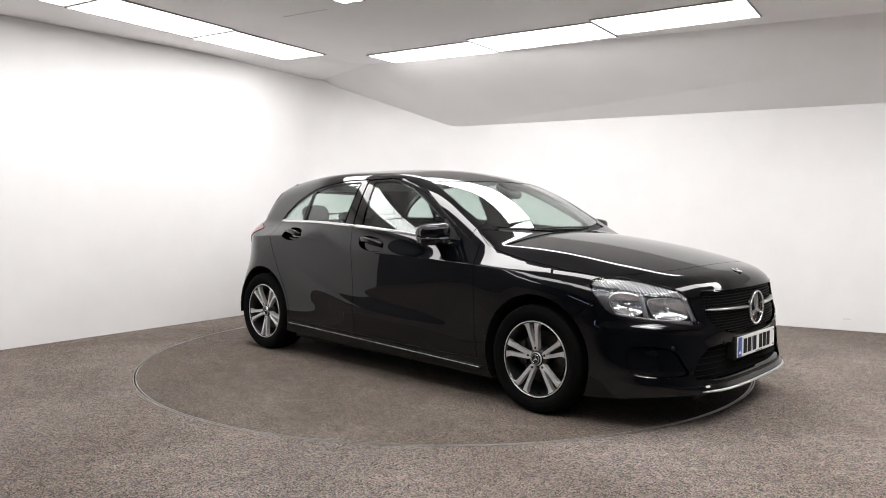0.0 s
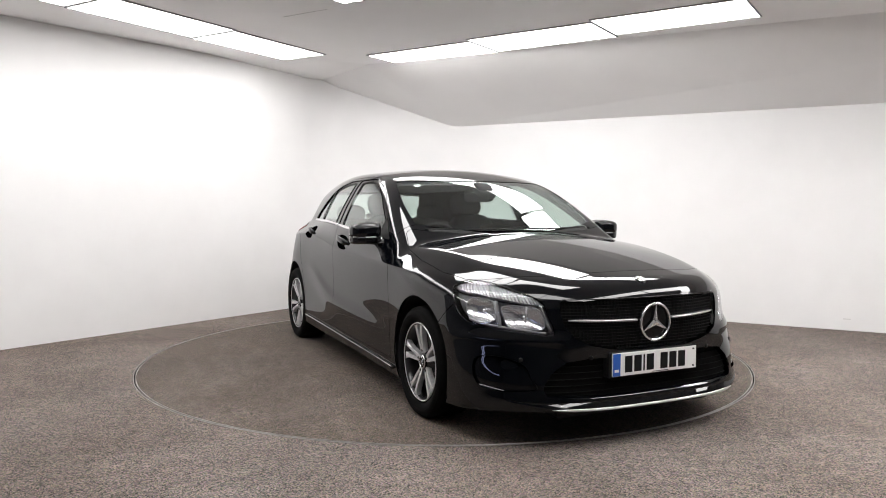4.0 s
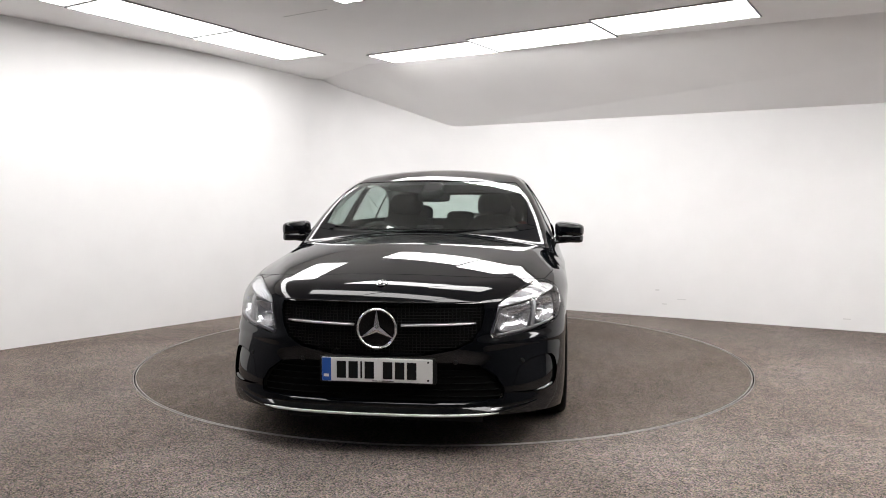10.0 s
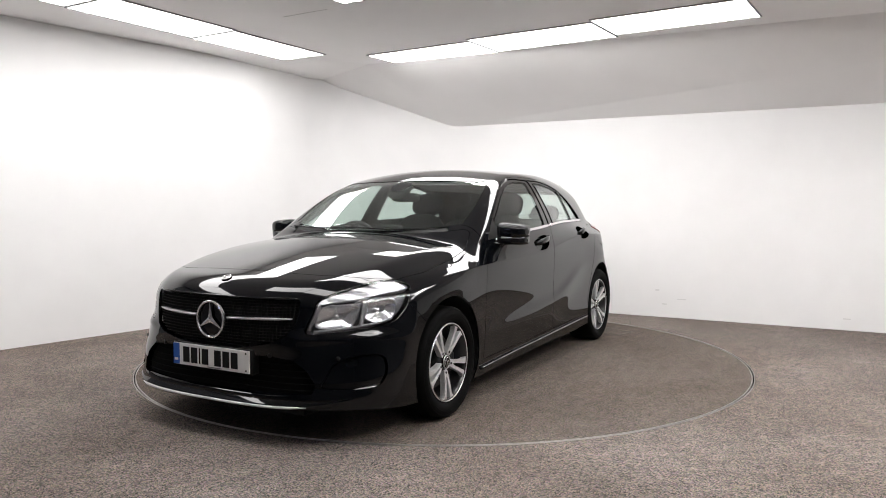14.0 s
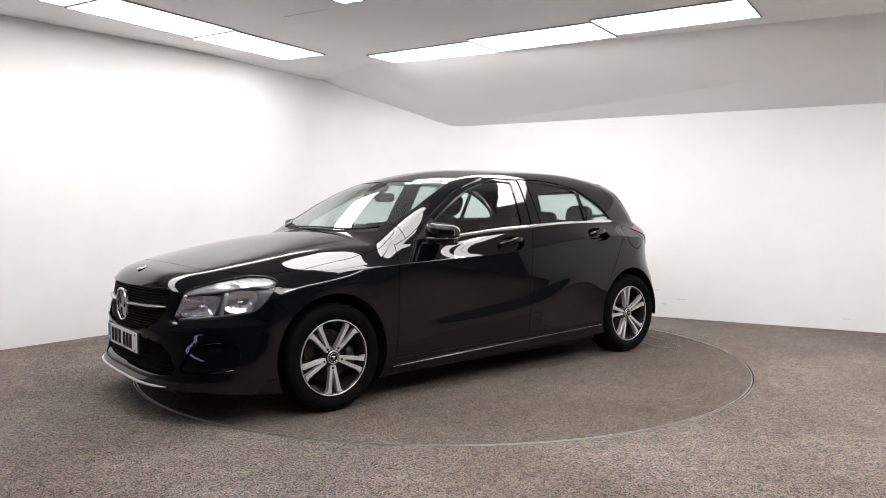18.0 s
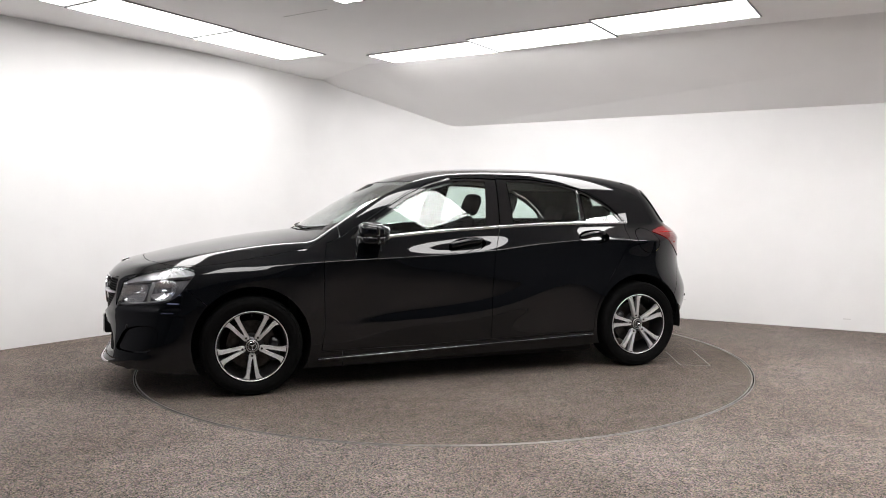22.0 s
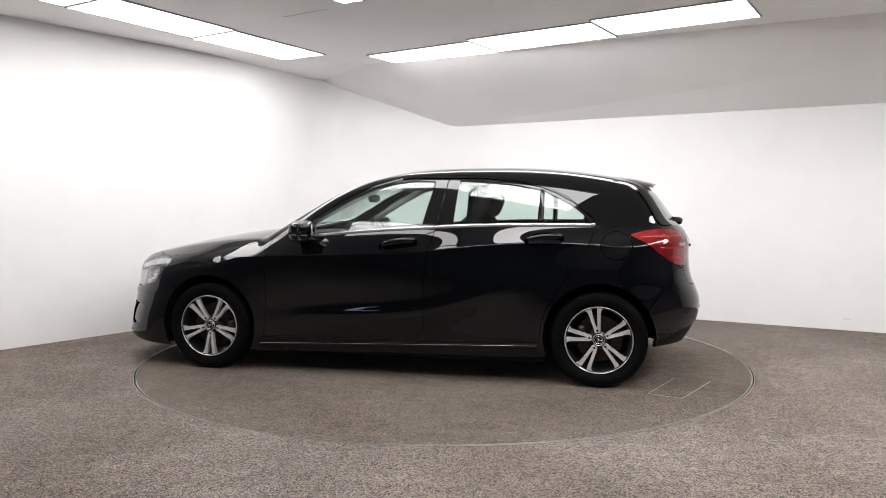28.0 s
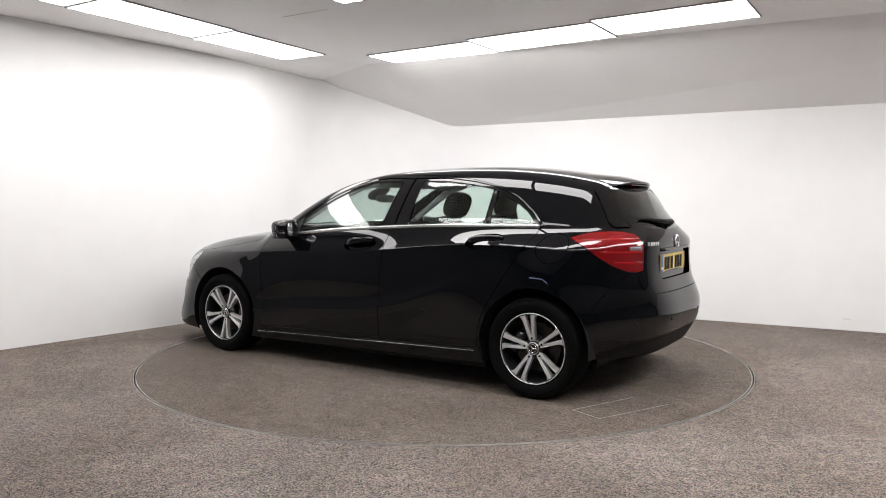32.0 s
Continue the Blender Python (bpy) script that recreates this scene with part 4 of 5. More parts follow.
    part("divider", two(side, lambda: sweep(rib, 0.02, 0.022, 8, 3.0, up=(1, 0, 0))), M_LAMPGREY, lamp, "grey bar between the reflectors", smooth=True)
    inner = [lamp_at(-1.122 + 0.056 * t, 0.562 + 0.122 * t, -0.012) for t in np.linspace(0, 1, 8)]
    part("chrome_edge", two(side, lambda: sweep(inner, 0.012, 0.026, 8, 3.0, up=(1, 0, 0))), M_REFLECTOR, lamp, "bright strip along the inner end", smooth=True)
    under = [lamp_at(-0.71 - 0.39 * t, 0.604 - 0.046 * t ** 0.6, -0.014) for t in np.linspace(0, 1, 14)]
    part("lamp_frame", two(side, lambda: sweep(under, 0.010, 0.010, 8, 3.0)), M_LAMPGREY, lamp, smooth=True)

    # tail lamp
    tail = panel("tail_lamp", pick("tail_lamp"), M_RED, car, "red wrap-around tail lamp with clear reversing light", side=side, gap=0.002, sink=-0.004, deep=0.008)
    for h0, h1, v0, v1, wd, mt, lab in ((-0.62, -0.97, 0.955, 0.958, 0.012, M_REDBRIGHT, ""), (-0.70, -0.975, 0.885, 0.885, 0.016, M_REDBRIGHT, ""), (-0.78, -0.975, 0.825, 0.82, 0.014, M_REDBRIGHT, ""), (-0.885, -0.975, 0.902, 0.902, 0.026, M_LAMPGREY, "clear reversing lens")):
        pts = []
        for t in np.linspace(0, 1, 12):
            h, v = h0 + (h1 - h0) * t, v0 + (v1 - v0) * t
            lo, hi = 0.2, 0.95
            for _ in range(30):
                y = (lo + hi) / 2
                if body_field(np.array([[h / S2 - y, y, v]]))[0] > 0:
                    hi = y
                else:
                    lo = y
            p = np.array([[h / S2 - lo, lo, v]])
            pts.append(Vector(p[0] + body_normal(p)[0] * 0.0006))
        part("lens_band", two(side, lambda: sweep(pts, 0.008, wd, 8, 3.0)), mt, tail, lab or "brighter red lens band", smooth=True)
    panel("rear_fin", pick("rear_fin"), M_GLOSS, tailgate, "gloss black fin beside the rear window", side=side, gap=0.002, sink=-0.008, deep=0.012)
    # rear reflector and parking sensors
    for sx in (0.30, 0.62):
        m = Matrix.Translation(rear_at(sx, 0.47, -0.004)) @ Vector((-1, 0.15, 0)).to_track_quat("Y", "Z").to_matrix().to_4x4()
        part("parking_sensor", two(side, lambda: lathe([(0, 0.007), (0.009, 0.007), (0.011, 0.005), (0.011, -0.003)], 18, m=m)), M_TRIM, rear_bumper, smooth=True)
    for sx, sz in ((0.66, 0.43), (0.36, 0.44)):
        m = Matrix.Translation(front_at(sx, sz, -0.004)) @ Vector((1, 0.35, 0)).to_track_quat("Y", "Z").to_matrix().to_4x4()
        part("parking_sensor", two(side, lambda: lathe([(0, 0.007), (0.009, 0.007), (0.011, 0.005), (0.011, -0.003)], 18, m=m)), M_TRIM, bumper, smooth=True)

# slats inside the lower intake
for z in (0.275, 0.305, 0.335, 0.365, 0.395):
    ys = [y for y in np.linspace(0, 0.62, 60) if o_intake(np.array([y]), np.array([z]))[0] < -0.006]
    part("intake_slat", sweep([front_at(y, z, -0.029) for y in np.linspace(-ys[-1], ys[-1], 21)], 0.014, 0.005, 8, 3.0), M_INTAKE, bumper)

# grille: fine bars behind two silver blades and the round emblem
back_bars = []
for k in range(53):
    y = -0.468 + 0.018 * k
    zs = [z for z in np.linspace(0.465, 0.70, 40) if o_grille(np.array([abs(y)]), np.array([z]))[0] < -0.004]
    if len(zs) > 2:
        back_bars.append([front_at(y, z, -0.026) for z in np.linspace(zs[0], zs[-1], 5)])
for z in np.arange(0.476, 0.70, 0.0145):
    ys = [y for y in np.linspace(0, 0.49, 60) if o_grille(np.array([y]), np.array([z]))[0] < -0.003]
    if ys:
        back_bars.append([front_at(y, z, -0.024) for y in np.linspace(-ys[-1], ys[-1], 17)])
for pts in back_bars:
    upright = abs(pts[0].z - pts[-1].z) > 0.01
    part("grille_bar", sweep(pts, 0.010, 0.004, 6, 3.0, up=(0, 1, 0) if upright else (0, 0, 1)), M_TRIM, grille)
for s in (1, -1):
    pts = [front_at(y, 0.606 + 0.008 * (y / 0.48), -0.004 - 0.012 * (y / 0.48)) for y in np.linspace(0.112, 0.448, 14)]
    part("grille_blade", two(s, lambda: sweep(pts, 0.03, 0.013, 10, 2.6, taper=[1.0] * 11 + [0.9, 0.75, 0.5])), M_SATIN, grille, "slim satin silver grille blade", smooth=True)


def emblem(name, r, tube, parent, m):
    """A round badge: ring, dish and three tapering arms."""
    bm = bmesh.new()
    ring = [(r - tube * (1 - math.cos(a)) , tube * math.sin(a)) for a in np.linspace(0, 2 * math.pi, 12, endpoint=False)]
    lathe(ring, 56, bm, m, closed=True)
    for k in range(3):
        a = math.radians(90 + 120 * k)
        own = bmesh.new()
        t = Vector((math.cos(a), 0, math.sin(a)))
        s = Vector((-math.sin(a), 0, math.cos(a)))
        w = r * 0.15
        c = own.verts.new((0, tube * 1.1, 0))
        tip = own.verts.new(t * (r - tube) + Vector((0, tube * 0.5, 0)))
        p1, p2 = own.verts.new(t * w * 0.58 + s * w), own.verts.new(t * w * 0.58 - s * w)
        b = own.verts.new((0, -tube * 0.4, 0))
        for f in ((c, p1, tip), (c, tip, p2), (b, tip, p1), (b, p2, tip), (c, p2, b), (c, b, p1)):
            own.faces.new(f)
        bmesh.ops.recalc_face_normals(own, faces=own.faces)
        bmesh.ops.transform(own, matrix=m, verts=own.verts)
        merge(bm, own)
    return part(name, bm, M_CHROME, parent, "round chrome emblem with three arms")


FACE_FRONT = pose(0, 0, 0, 0, 0, -90)        # local +y looks along the car's +x
part("emblem_dish", lathe([(0, -0.006), (0.085, -0.006), (0.088, -0.012)], 48, m=Matrix.Translation((2.228, 0, 0.592)) @ FACE_FRONT), M_GLOSS, grille)
emblem("emblem", 0.095, 0.006, grille, Matrix.Translation((2.232, 0, 0.592)) @ FACE_FRONT)
p = on_body(2.115, 0, 0.785, 0.001)
nb = Vector(body_normal(np.array([p]))[0])
mb = Matrix.Translation(p) @ nb.to_track_quat("Y", "Z").to_matrix().to_4x4()
badge = part("badge", lathe([(0.027, -0.001), (0.027, 0.003), (0.0, 0.004)], 32, m=mb), M_GLOSS, car, "small round chrome and black badge on the bonnet")
emblem("badge_star", 0.027, 0.003, badge, mb @ pose(0, 0.003, 0))
# bright line along the grille's upper lip, silver lip under the bumper
pts = [front_at(y, 0.712, 0.001) for y in np.linspace(-0.47, 0.47, 31)]
part("grille_lip", sweep(pts, 0.006, 0.006, 8), M_GLOSS, bumper, smooth=True)


def blade_edge(y):
    """The front edge of the blade under the bumper."""
    a = abs(y)
    z = 0.197 + 0.010 * (a / 0.54) ** 2 + 0.03 * max(0.0, (a - 0.56) / 0.25) ** 1.3
    p = front_at(y, z + 0.02)
    return Vector((p.x + 0.016 - 0.016 * max(0.0, (a - 0.50) / 0.30), y, z))


bm = bmesh.new()
rows = []
for y in np.linspace(-0.815, 0.815, 67):
    e = blade_edge(y)
    back = front_at(y, e.z + 0.050)
    rows.append([bm.verts.new(c) for c in ((back.x - 0.03, y, e.z + 0.056), (back.x - 0.004, y, e.z + 0.046), (e.x - 0.012, y, e.z + 0.018), (e.x - 0.002, y, e.z + 0.010), (e.x, y, e.z), (e.x - 0.006, y, e.z - 0.010), (e.x - 0.08, y, e.z - 0.022))])
for a, b in zip(rows, rows[1:]):
    for j in range(6):
        bm.faces.new((a[j], b[j], b[j + 1], a[j + 1]))
bmesh.ops.recalc_face_normals(bm, faces=bm.faces)
part("splitter", bm, M_PAINT, bumper, "gloss black blade under the bumper", smooth=True)
pts = [blade_edge(y) + Vector((0.002, 0, -0.001)) for y in np.linspace(-0.56, 0.56, 47)]
part("silver_lip", sweep(pts, 0.014, 0.013, 10, 2.4, taper=[0.25, 0.5, 0.75] + [1] * 41 + [0.75, 0.5, 0.25]), M_LIP, bumper, "silver strip along the lower lip", smooth=True)


def number_plate(name, x, z, facing, face, lean, parent_thing):
    """A plate with a blue end band and dark bars for its writing."""
    m = Matrix.Translation((x, 0, z)) @ pose(0, 0, 0, 0, 0, -90 if facing > 0 else 90) @ pose(0, 0, 0, lean, 0, 0)
    pl = part(name, box(-0.26, 0.26, -0.008, 0.0, -0.0555, 0.0555, bevel=0.003, m=m), face, parent_thing, "white front plate with blue band" if facing > 0 else "yellow rear plate with blue band")
    part("blue_band", box(0.215, 0.258, -0.001, 0.0015, -0.0535, 0.0535, m=m), M_BLUE, pl)
    part("band_print", box(0.225, 0.25, 0.0015, 0.0022, -0.035, -0.022, m=m), M_WHITE, pl)
    at = 0.188
    for k, w in enumerate((0.05, 0.05, 0.014, 0.05, 0.0, 0.05, 0.05, 0.05)):
        if w:
            part("print_bar", box(at - w + 0.006, at, -0.001, 0.0018, -0.0395, 0.0395, m=m), M_INK, pl)
        at -= (w + 0.006) if w else 0.03
    part("print_line", box(-0.08, 0.02, -0.001, 0.0015, -0.051, -0.048, m=m), M_INK, pl)
    for sx in (-0.24, 0.235):
        for sz in (-0.042, 0.042):
            if sx < 0:
                part("screw_cap", lathe([(0, 0.003), (0.004, 0.003), (0.005, 0.0)], 12, m=m @ pose(sx, 0, sz)), M_INK, pl)
    return pl


number_plate("number_plate", 2.238, 0.400, 1, M_WHITE, 0, car)
part("plate_plinth", box(2.15, 2.229, -0.275, 0.275, 0.335, 0.462, bevel=0.012), M_TRIM, bumper, "black plastic plate holder")
number_plate("number_plate", -1.930, 0.795, -1, M_YELLOW, 0, car)
panel("plate_hollow", pick("plate_recess"), M_PAINT, tailgate, "hollow round the rear plate", mirror=True, gap=0.0, sink=0.022, deep=-0.022)
part("hatch_handle", sweep([rear_at(y, 0.885, -0.002) for y in np.linspace(-0.29, 0.29, 15)], 0.03, 0.022, 10, 3.0), M_PAINT, tailgate, smooth=True)
me_ = Matrix.Translation(rear_at(0, 0.925, 0.004)) @ pose(0, 0, 0, 0, 0, 90)
emblem("tailgate_badge", 0.045, 0.005, tailgate, me_)
at = 0.46
for w in (0.026, 0.022, 0.022, 0.022, 0.018):
    part("model_badge", sweep([rear_at(at - w * t, 0.925, 0.002) for t in (0, 0.5, 0.85)], 0.004, 0.024, 6, 4.0), M_CHROME, tailgate, "chrome model badge bars")
    at -= w + 0.005
# roof spoiler over the rear window
bm = bmesh.new()
rows = []
for k, y in enumerate(np.linspace(-0.465, 0.465, 33)):
    a = abs(y) / 0.465
    tip = -1.735 + 0.16 * a ** 2.2
    ztip = 1.303 - 0.045 * a ** 2
    root_x = -1.43
    zr = float(TOP_Z(root_x) - CROWN(root_x) * y * y) + 0.002 - 0.006 * a
    xm = -1.60 + 0.06 * a * a
    zm = (zr * (tip - xm) + ztip * (xm - root_x)) / (tip - root_x) + 0.014
    rows.append([bm.verts.new(c) for c in ((root_x, y, zr), (xm, y, zm), (tip + 0.01, y, ztip + 0.007), (tip, y, ztip), (tip + 0.012, y, ztip - 0.010), (xm + 0.02, y, zm - 0.042), (root_x - 0.06, y, zr - 0.07))])
for a, b in zip(rows, rows[1:]):
    for j in range(6):
        bm.faces.new((a[j], a[j + 1], b[j + 1], b[j]))
bm.faces.new(rows[0])
bm.faces.new(rows[-1][::-1])
bmesh.ops.recalc_face_normals(bm, faces=bm.faces)
spoiler = part("spoiler", bm, M_PAINT, tailgate, "gloss black roof spoiler", smooth=True)
part("brake_light", sweep([(-1.700, y, 1.287 - 0.03 * (y / 0.5) ** 2) for y in np.linspace(-0.16, 0.16, 9)], 0.02, 0.01, 8), M_RED, tailgate, "slim high brake light", smooth=True)
# rear wiper
part("rear_wiper", sweep([rear_at(0.02, 1.035, 0.012), rear_at(-0.02, 1.05, 0.03), rear_at(0.12, 1.06, 0.022), rear_at(0.34, 1.075, 0.014)], 0.034, 0.028, 8, 2.5, taper=[1.3, 1.4, 0.9, 0.4]), M_TRIM, tailgate, "black rear wiper", smooth=True)
# windscreen wipers
for ya, yb, xo in ((-0.62, 0.02, 0.0), (-0.02, 0.55, 0.0)):
    pts = []
    for t in np.linspace(0, 1, 12):
        y = ya + (yb - ya) * t
        x = 0.952 - 0.26 * abs(y) ** 2.2 + 0.008 * math.sin(math.pi * t)
        pts.append(Vector((x, y, float(TOP_Z(x) - CROWN(x) * y * y) + 0.006)))
    part("wiper", sweep(pts, 0.011, 0.010, 8, taper=[0.6] + [1] * 10 + [0.6]), M_TRIM, car, "black windscreen wiper", smooth=True)

# wheels: tyre, barrel, five split spokes, bolts, cap, brake disc
def arm_outline(sgn):
    outer = [(0.046, 14), (0.055, 19), (0.066, 18.5), (0.08, 16.6), (0.10, 15.2), (0.133, 13.8), (0.17, 12.9), (0.193, 13.0), (0.205, 14.2), (0.214, 16.5)]
    inner = [(0.214, 5.6), (0.20, 5.2), (0.17, 5.1), (0.133, 4.6), (0.10, 3.6), (0.088, 2.2), (0.081, 0)]
    pts = [(r * math.sin(math.radians(a * sgn)), r * math.cos(math.radians(a))) for r, a in outer + inner] + [(0.0, 0.050)]
    return pts if sgn > 0 else pts[::-1]


def wheel(x, side, turn):
    hubs = part("wheel", lathe([(0.226, -0.014), (0.2265, -0.004), (0.222, 0.0), (0.2165, -0.002), (0.212, -0.016), (0.205, -0.05), (0.195, -0.12), (0.198, -0.19)], 96), M_RIMDARK, car, "black tyre on a five-spoke machined alloy wheel", smooth=True)
    face = 0.872 if x > 0 else 0.858
    hubs.matrix_basis = pose(x, side * face, 0.303, 0, 0, 0 if side > 0 else 180) @ pose(0, 0, 0, 0, turn * side, 0)
    W = 0.212
    tyre = [(0.214, -0.012), (0.226, 0.002), (0.246, 0.012), (0.272, 0.013), (0.290, 0.006), (0.300, -0.008), (0.3045, -0.024), (0.3045, -0.10), (0.3045, -W + 0.03), (0.300, -W + 0.012), (0.285, -W), (0.25, -W - 0.006), (0.214, -W + 0.01)]
    part("tyre", lathe(tyre, 96), M_RUBBER, hubs, "black low-profile tyre", smooth=True)
    for r, h in ((0.262, 0.0136), (0.284, 0.009)):
        part("tyre_rib", lathe([(r, h - 0.001), (r + 0.002, h + 0.0012), (r + 0.005, h - 0.001)], 72), M_RUBBER, hubs, smooth=True)
    turned = [hubs]

    def on_rim(*made, **more):
        turned.append(part(*made, **more))
        return turned[-1]
    on_rim("rim_edge", lathe([(0.2262, -0.003), (0.2245, 0.0015), (0.2205, 0.0012), (0.2185, -0.003)], 96), M_RIM, hubs, "machined bright rim edge", smooth=True)
    for k in range(5):
        a = pose(0, 0, 0, 0, 72 * k, 0)
        spoke = on_rim("spoke", lathe([(0.0, -0.02), (0.010, -0.02)], 6), M_RIMDARK, hubs)
        bm = bmesh.new()
        for sgn in (1, -1):
            own = plate_shape(arm_outline(sgn), 0.030)
            for v in own.verts:      # faces fall away towards the hub; flanks widen to the back
                r = math.hypot(v.co.x, v.co.z)
                fall = -0.004 - 0.018 * max(0, 1 - (r - 0.05) / 0.16) ** 1.5
                v.co.y += fall
            bmesh.ops.bevel(own, geom=[e for e in own.edges if all(abs(v.co.y) < 0.0235 for v in e.verts) and len(e.link_faces) == 2], offset=0.0012, segments=1, affect="EDGES")
            merge(bm, own)
        bmesh.ops.transform(bm, matrix=a, verts=bm.verts)
        for f in bm.faces:
            f.material_index = 0 if abs(f.normal.y) > 0.75 and f.calc_center_median().y > -0.024 else 1
        me = spoke.data
        bm.to_mesh(me)
        bm.free()
        me.materials.clear()
        me.materials.append(M_RIM)
        me.materials.append(M_RIMDARK)
        on_rim("wheel_bolt", lathe([(0, -0.0165), (0.006, -0.0165), (0.0075, -0.018), (0.0075, -0.03)], 14, m=a @ pose(0, 0, 0.063)), M_RIMDARK, hubs, smooth=True)
    on_rim("hub", lathe([(0.0, -0.03), (0.05, -0.03), (0.058, -0.04), (0.075, -0.06), (0.075, -0.08)], 40), M_RIMDARK, hubs, smooth=True)
    cap = on_rim("centre_cap", lathe([(0.0, -0.012), (0.028, -0.012), (0.036, -0.015), (0.038, -0.022), (0.038, -0.04)], 40), M_GLOSS, hubs, "black centre cap with chrome ring", smooth=True)
    on_rim("cap_ring", lathe([(0.041, -0.018), (0.039, -0.013), (0.036, -0.0125), (0.034, -0.016)], 40), M_SATIN, hubs, smooth=True)
    turned.append(emblem("cap_emblem", 0.028, 0.0022, hubs, pose(0, -0.011, 0)))
    part("brake_disc", lathe([(0.07, -0.085), (0.148, -0.085), (0.148, -0.107), (0.07, -0.107)], 64, closed=True), M_DISC, hubs, "grey steel brake disc", smooth=False)
    part("caliper", blob((0.135, -0.095, 0.03) if x > 0 else (-0.125, -0.095, 0.04), (0.035, 0.04, 0.075), 4.0, 18), M_RIMDARK, hubs, "dark brake caliper", smooth=True)
    on_rim("valve", sweep([(0.0, -0.02, -0.205), (0.0, -0.002, -0.188)], 0.007, 0.007, 8), M_TRIM, hubs)
    for o in turned:
        o.data.transform(Matrix.Diagonal((0.95, 1, 0.95, 1)))
    return hubs


for x, side, turn in ((1.35, 1, 180), (1.35, -1, -7), (-1.35, 1, 153), (-1.35, -1, -34)):
    wheel(x, side, turn)
    # dark liner of the arch
    bm = bmesh.new()
    n = 40
    rows = []
    first, last = (-24, 200) if x > 0 else (-21, 188)
    for i in range(n + 1):
        a = math.radians(first + (last - first) * i / n)
        rows.append([bm.verts.new((x + r * math.cos(a), side * y, 0.315 + r * math.sin(a))) for r, y in ((ARCH + 0.004, 0.868 if x > 0 else 0.852), (ARCH + 0.010, 0.80), (ARCH + 0.01, 0.5), (0.1, 0.5))])
    for a, b in zip(rows, rows[1:]):
        for j in range(3):
            bm.faces.new((a[j], a[j + 1], b[j + 1], b[j]))
    part("wheel_liner", bm, M_TRIM, car, "black arch liner", smooth=True)

# floor pan
for x0, x1, w in ((-1.0, 1.0, 0.80), (1.0, 2.1, 0.48), (-1.6, -1.0, 0.48)):
    part("underbody", box(x0, x1, -w, w, 0.13, 0.20, bevel=0.02), M_TRIM, car)
part("engine_bulkhead", box(1.05, 1.09, -0.60, 0.60, 0.2, 0.82), M_TRIM, car)
part("boot_wall", box(-1.66, -1.62, -0.60, 0.60, 0.2, 0.90), M_TRIM, car)

# ---- cabin ----
def seat(y):
    s = part("front_seat", blob((0.02, 0, 0.46), (0.27, 0.25, 0.10), 3.6), M_CLOTH, car, "black fabric front seat with headrest", smooth=True)
    s.matrix_basis = pose(0, y, 0)
    lean = pose(0, 0, 0, 0, -20, 0)
    part("backrest", blob((-0.36, 0, 0.76), (0.085, 0.245, 0.33), 3.6, m=lean, warp=lambda v: (v.x - 0.03 * (abs(v.y) / 0.24) ** 2 * -1, v.y * (1 - 0.16 * max(0, v.z / 0.33)), v.z)), M_CLOTH, s, smooth=True)
    part("headrest", blob((-0.515, 0, 1.155), (0.05, 0.135, 0.092), 3.2, m=lean), M_CLOTH, s, smooth=True)
    for k in (-0.06, 0.06):
        part("headrest_post", sweep([(-0.46, k, 1.02), (-0.50, k, 1.11)], 0.012, 0.012, 8, up=(1, 0, 0)), M_CHROME, s)


for y in (0.36, -0.36):
    seat(y)
bench = part("rear_bench", blob((-0.82, 0, 0.46), (0.27, 0.64, 0.11), 5.0), M_CLOTH, car, "black fabric rear seat bench", smooth=True)
part("backrest", blob((-1.16, 0, 0.74), (0.09, 0.62, 0.30), 5.0, m=pose(0, 0, 0, 0, -22, 0)), M_CLOTH, bench, smooth=True)
for y, h in ((0.38, 1.075), (0.0, 1.045), (-0.38, 1.075)):
    part("headrest", blob((-1.285, y, h), (0.045, 0.125, 0.075 if y else 0.05), 3.2, m=pose(0, 0, 0, 0, -18, 0)), M_CLOTH, bench, smooth=True)
dash = part("dashboard", blob((0.78, 0, 0.83), (0.26, 0.70, 0.125), 4.5, 40), M_DASH, car, "dark grey dashboard", smooth=True)
part("dash_cowl", blob((0.60, -0.37, 0.93), (0.13, 0.19, 0.055), 3.0), M_DASH, dash, smooth=True)
part("centre_screen", box(0.58, 0.60, -0.09, 0.09, 0.92, 1.02, bevel=0.006), M_GLOSS, dash, "small upright display screen")
part("console", blob((0.25, 0, 0.50), (0.45, 0.11, 0.14), 4.0), M_DASH, car, smooth=True)
wheel_m = Matrix.Translation((0.42, -0.37, 0.86)) @ pose(0, 0, 0, 0, 22, 0) @ pose(0, 0, 0, 0, 0, 90)
steer = part("steering_wheel", lathe([(0.182 + 0.014 * math.cos(a), 0.014 * math.sin(a)) for a in np.linspace(0, 2 * math.pi, 10, endpoint=False)], 48, m=wheel_m, closed=True), M_DASH, car, "black three-spoke steering wheel", smooth=True)
part("steering_hub", blob((0, 0, 0), (0.075, 0.03, 0.07), 3.0, m=Matrix()), M_DASH, steer, smooth=True).matrix_basis = wheel_m
for a in (0, 180, 270):
    part("steering_spoke", box(0.05, 0.18, -0.008, 0.008, -0.02, 0.02, bevel=0.004, m=wheel_m @ pose(0, 0, 0, 0, a, 0)), M_DASH, steer)
part("rear_view_mirror", blob((0.40, 0, 1.206), (0.02, 0.112, 0.032), 4.0), M_GLOSS, car, "black interior mirror", smooth=True)
part("sensor_housing", blob((0.47, 0, 1.255), (0.09, 0.075, 0.03), 3.5, m=pose(0, 0, 0, 0, 31, 0)), M_TRIM, car, "black camera housing behind the glass", smooth=True)
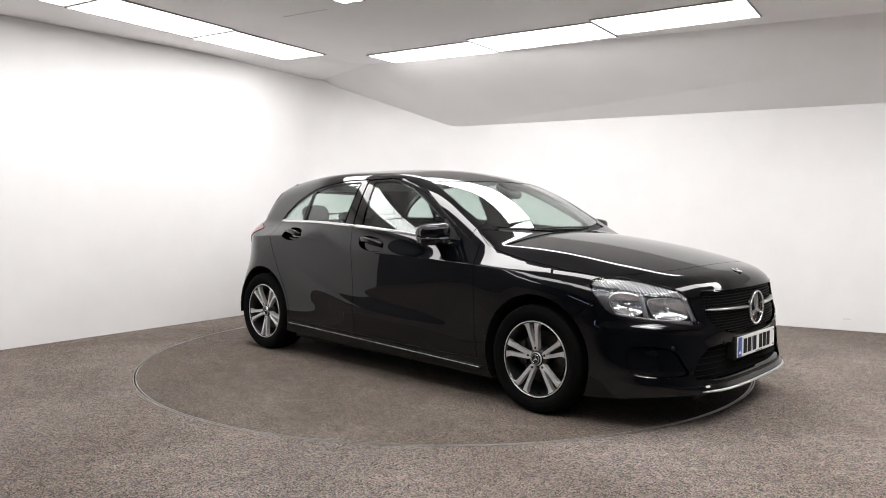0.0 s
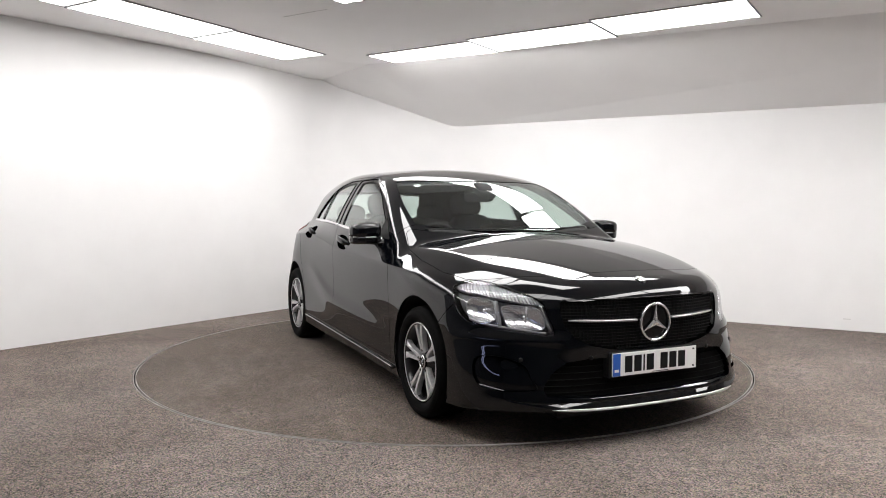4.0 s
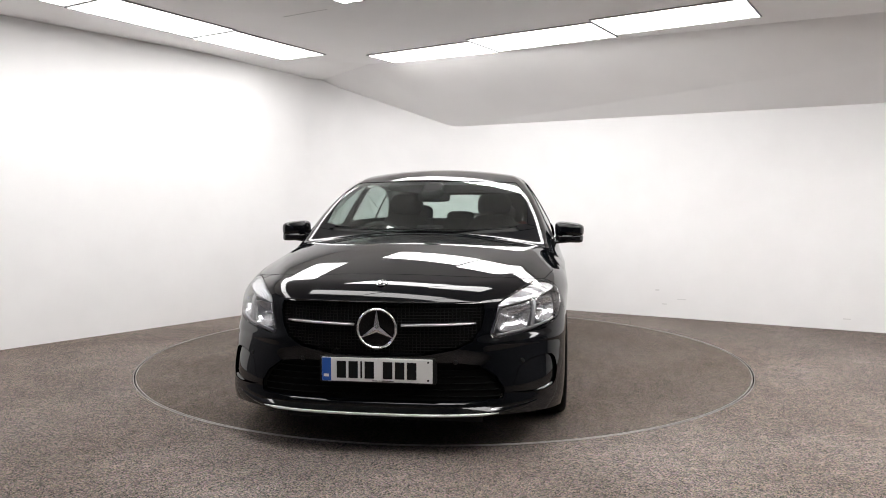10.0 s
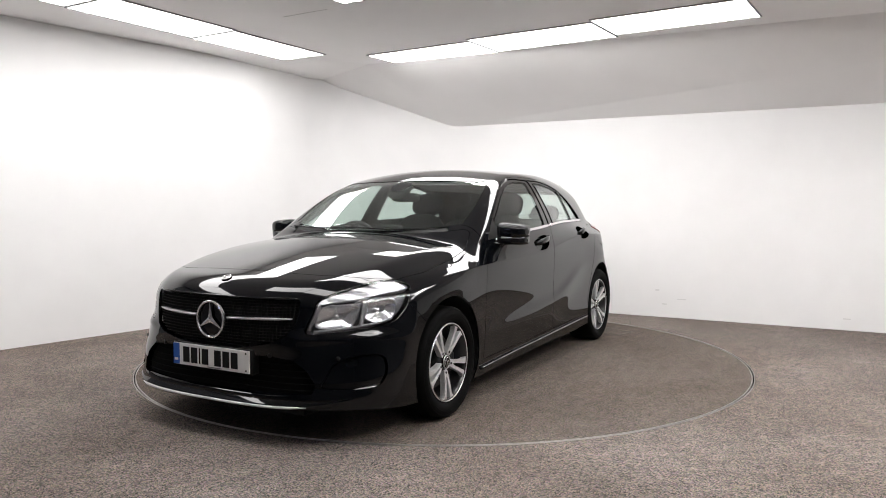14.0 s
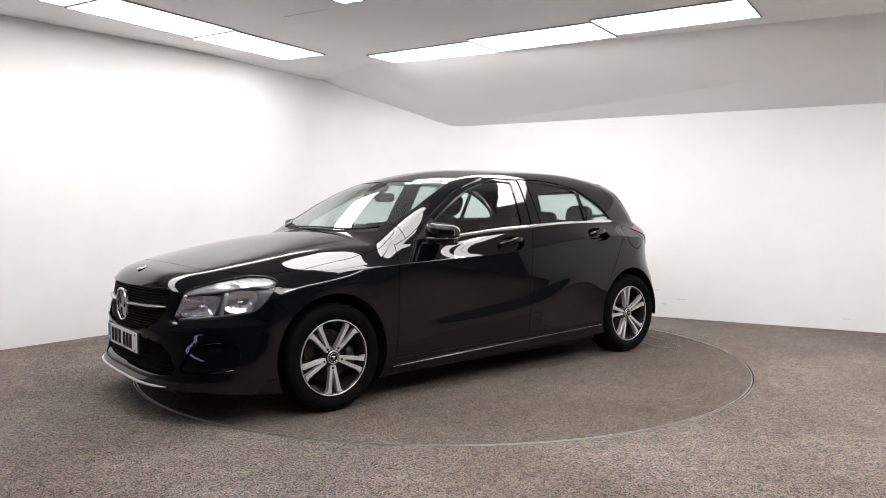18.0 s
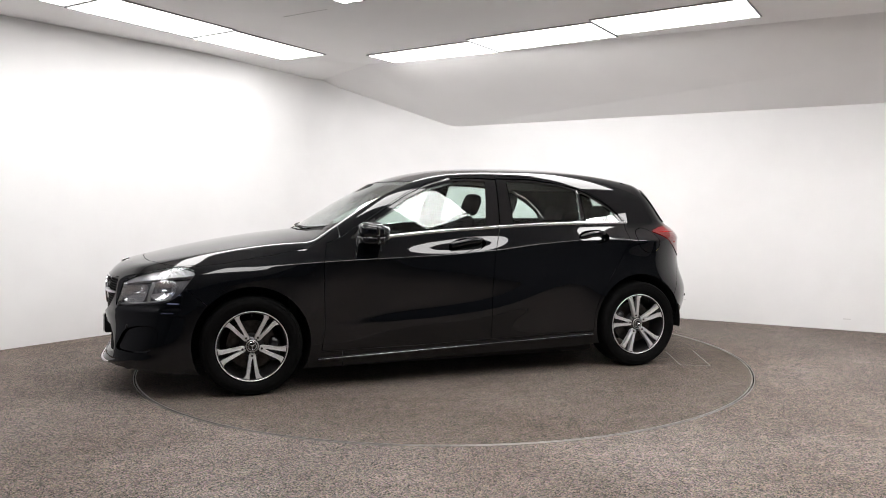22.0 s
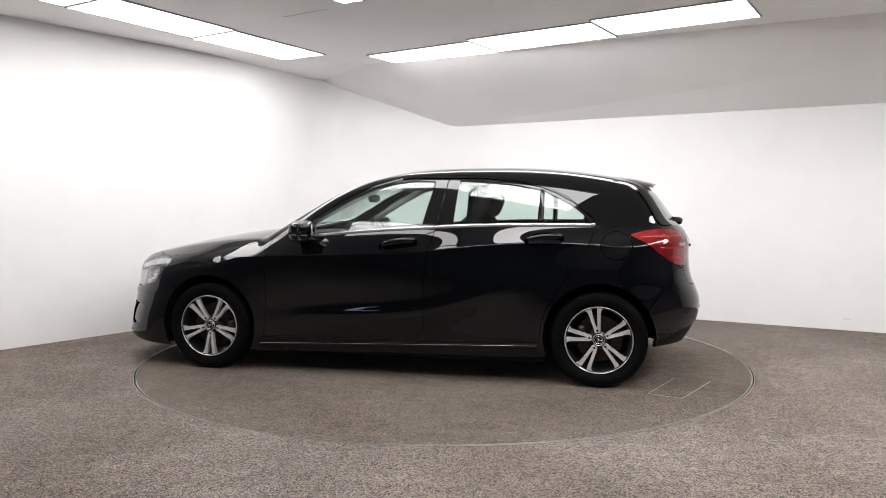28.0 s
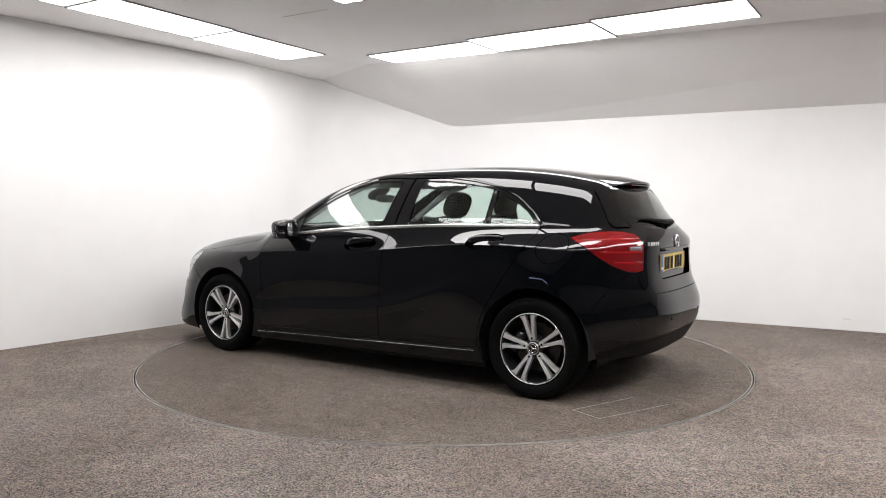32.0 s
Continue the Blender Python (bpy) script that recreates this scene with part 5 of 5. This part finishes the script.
st = Vector((0.36, -0.455, float(TOP_Z(0.36) - CROWN(0.36) * 0.455 ** 2) - 0.012))
nst = Vector(body_normal(np.array([on_body(0.36, -0.455, st.z)]))[0])
part("windscreen_sticker", lathe([(0, 0.0), (0.026, 0.0), (0.026, -0.001)], 28, m=Matrix.Translation(st) @ nst.to_track_quat("Y", "Z").to_matrix().to_4x4()), M_WHITE, car, "round white windscreen sticker")
panel("headlining", [f for f in pick("body_shell") if CO[f].mean(0)[2] > 1.30], M_LINING, car, "grey headlining", mirror=True, sink=0.03, gap=0.0, deep=0.0)
for side in (1, -1):
    part("door_card", two(side, lambda: box(-0.98, 0.88, 0.775, 0.79, 0.3, 0.93, bevel=0.006)), M_DASH, car, "dark inner door trim")
    pts = [side_at(x, z, -0.035) for x, z in ((0.62, 1.03), (0.45, 1.13), (0.30, 1.21), (0.15, 1.28), (0.0, 1.32))]
    part("pillar_trim", two(side, lambda: sweep(pts, 0.03, 0.05, 8, 3.0)), M_LINING, car, "grey inner pillar trim", smooth=True)


# ---- turntable ----
table = tagged(new("turntable"), "round carpeted turntable with a thin metal edge, flush with the floor", "turntable")
part("deck", lathe([(0.0, 0.0), (1.0, 0.0), (TABLE_RADIUS - 0.006, 0.0), (TABLE_RADIUS - 0.004, -0.02), (TABLE_RADIUS - 0.004, -0.06)], 160, m=pose(0, 0, 0, 90, 0, 0)), M_DECK, table)
part("edge_ring", lathe([(TABLE_RADIUS - 0.011, 0.0012), (TABLE_RADIUS - 0.006, 0.0018), (TABLE_RADIUS - 0.003, -0.004), (TABLE_RADIUS - 0.011, -0.004)], 200, m=pose(0, 0, 0, 90, 0, 0), closed=True), M_ALU, table, "thin aluminium edge ring")
tagged(part("turntable_surround", lathe([(TABLE_RADIUS + 0.004, -0.004), (TABLE_RADIUS + 0.005, 0.0015), (TABLE_RADIUS + 0.010, 0.0012), (TABLE_RADIUS + 0.010, -0.004)], 200, m=pose(0, 0, 0, 90, 0, 0), closed=True), M_ALU),
       "thin aluminium ring let into the carpet", kind="structure")
tagged(part("pit", ring_sheet(0.01, TABLE_RADIUS + 0.05, -0.03), M_GAP), kind="structure")

M_CHALK = grain(mat("worn_white_line", (0.45, 0.43, 0.41), 0.9), 90.0, (0.12, 0.11, 0.10), (0.34, 0.32, 0.30))
for a, b in (((-1.685, 0.49), (-1.492, 0.945)), ((-1.492, 0.945), (-1.683, 1.03)), ((-1.683, 1.03), (-1.91, 0.53))):
    part("floor_mark", sweep([(a[0], a[1], 0.0015), ((a[0] + b[0]) / 2, (a[1] + b[1]) / 2, 0.0015), (b[0], b[1], 0.0015)], 0.007, 0.002, 6, 3.0), M_CHALK, table, "thin worn white floor line")


def motions():
    walk(car, [(t, pose(0, 0, 0, 0, 0, a) @ pose(*OFFSET, 0)) for t, a in HEADING])
    walk(table, [(t, pose(0, 0, 0, 0, 0, a)) for t, a in HEADING])


motions()
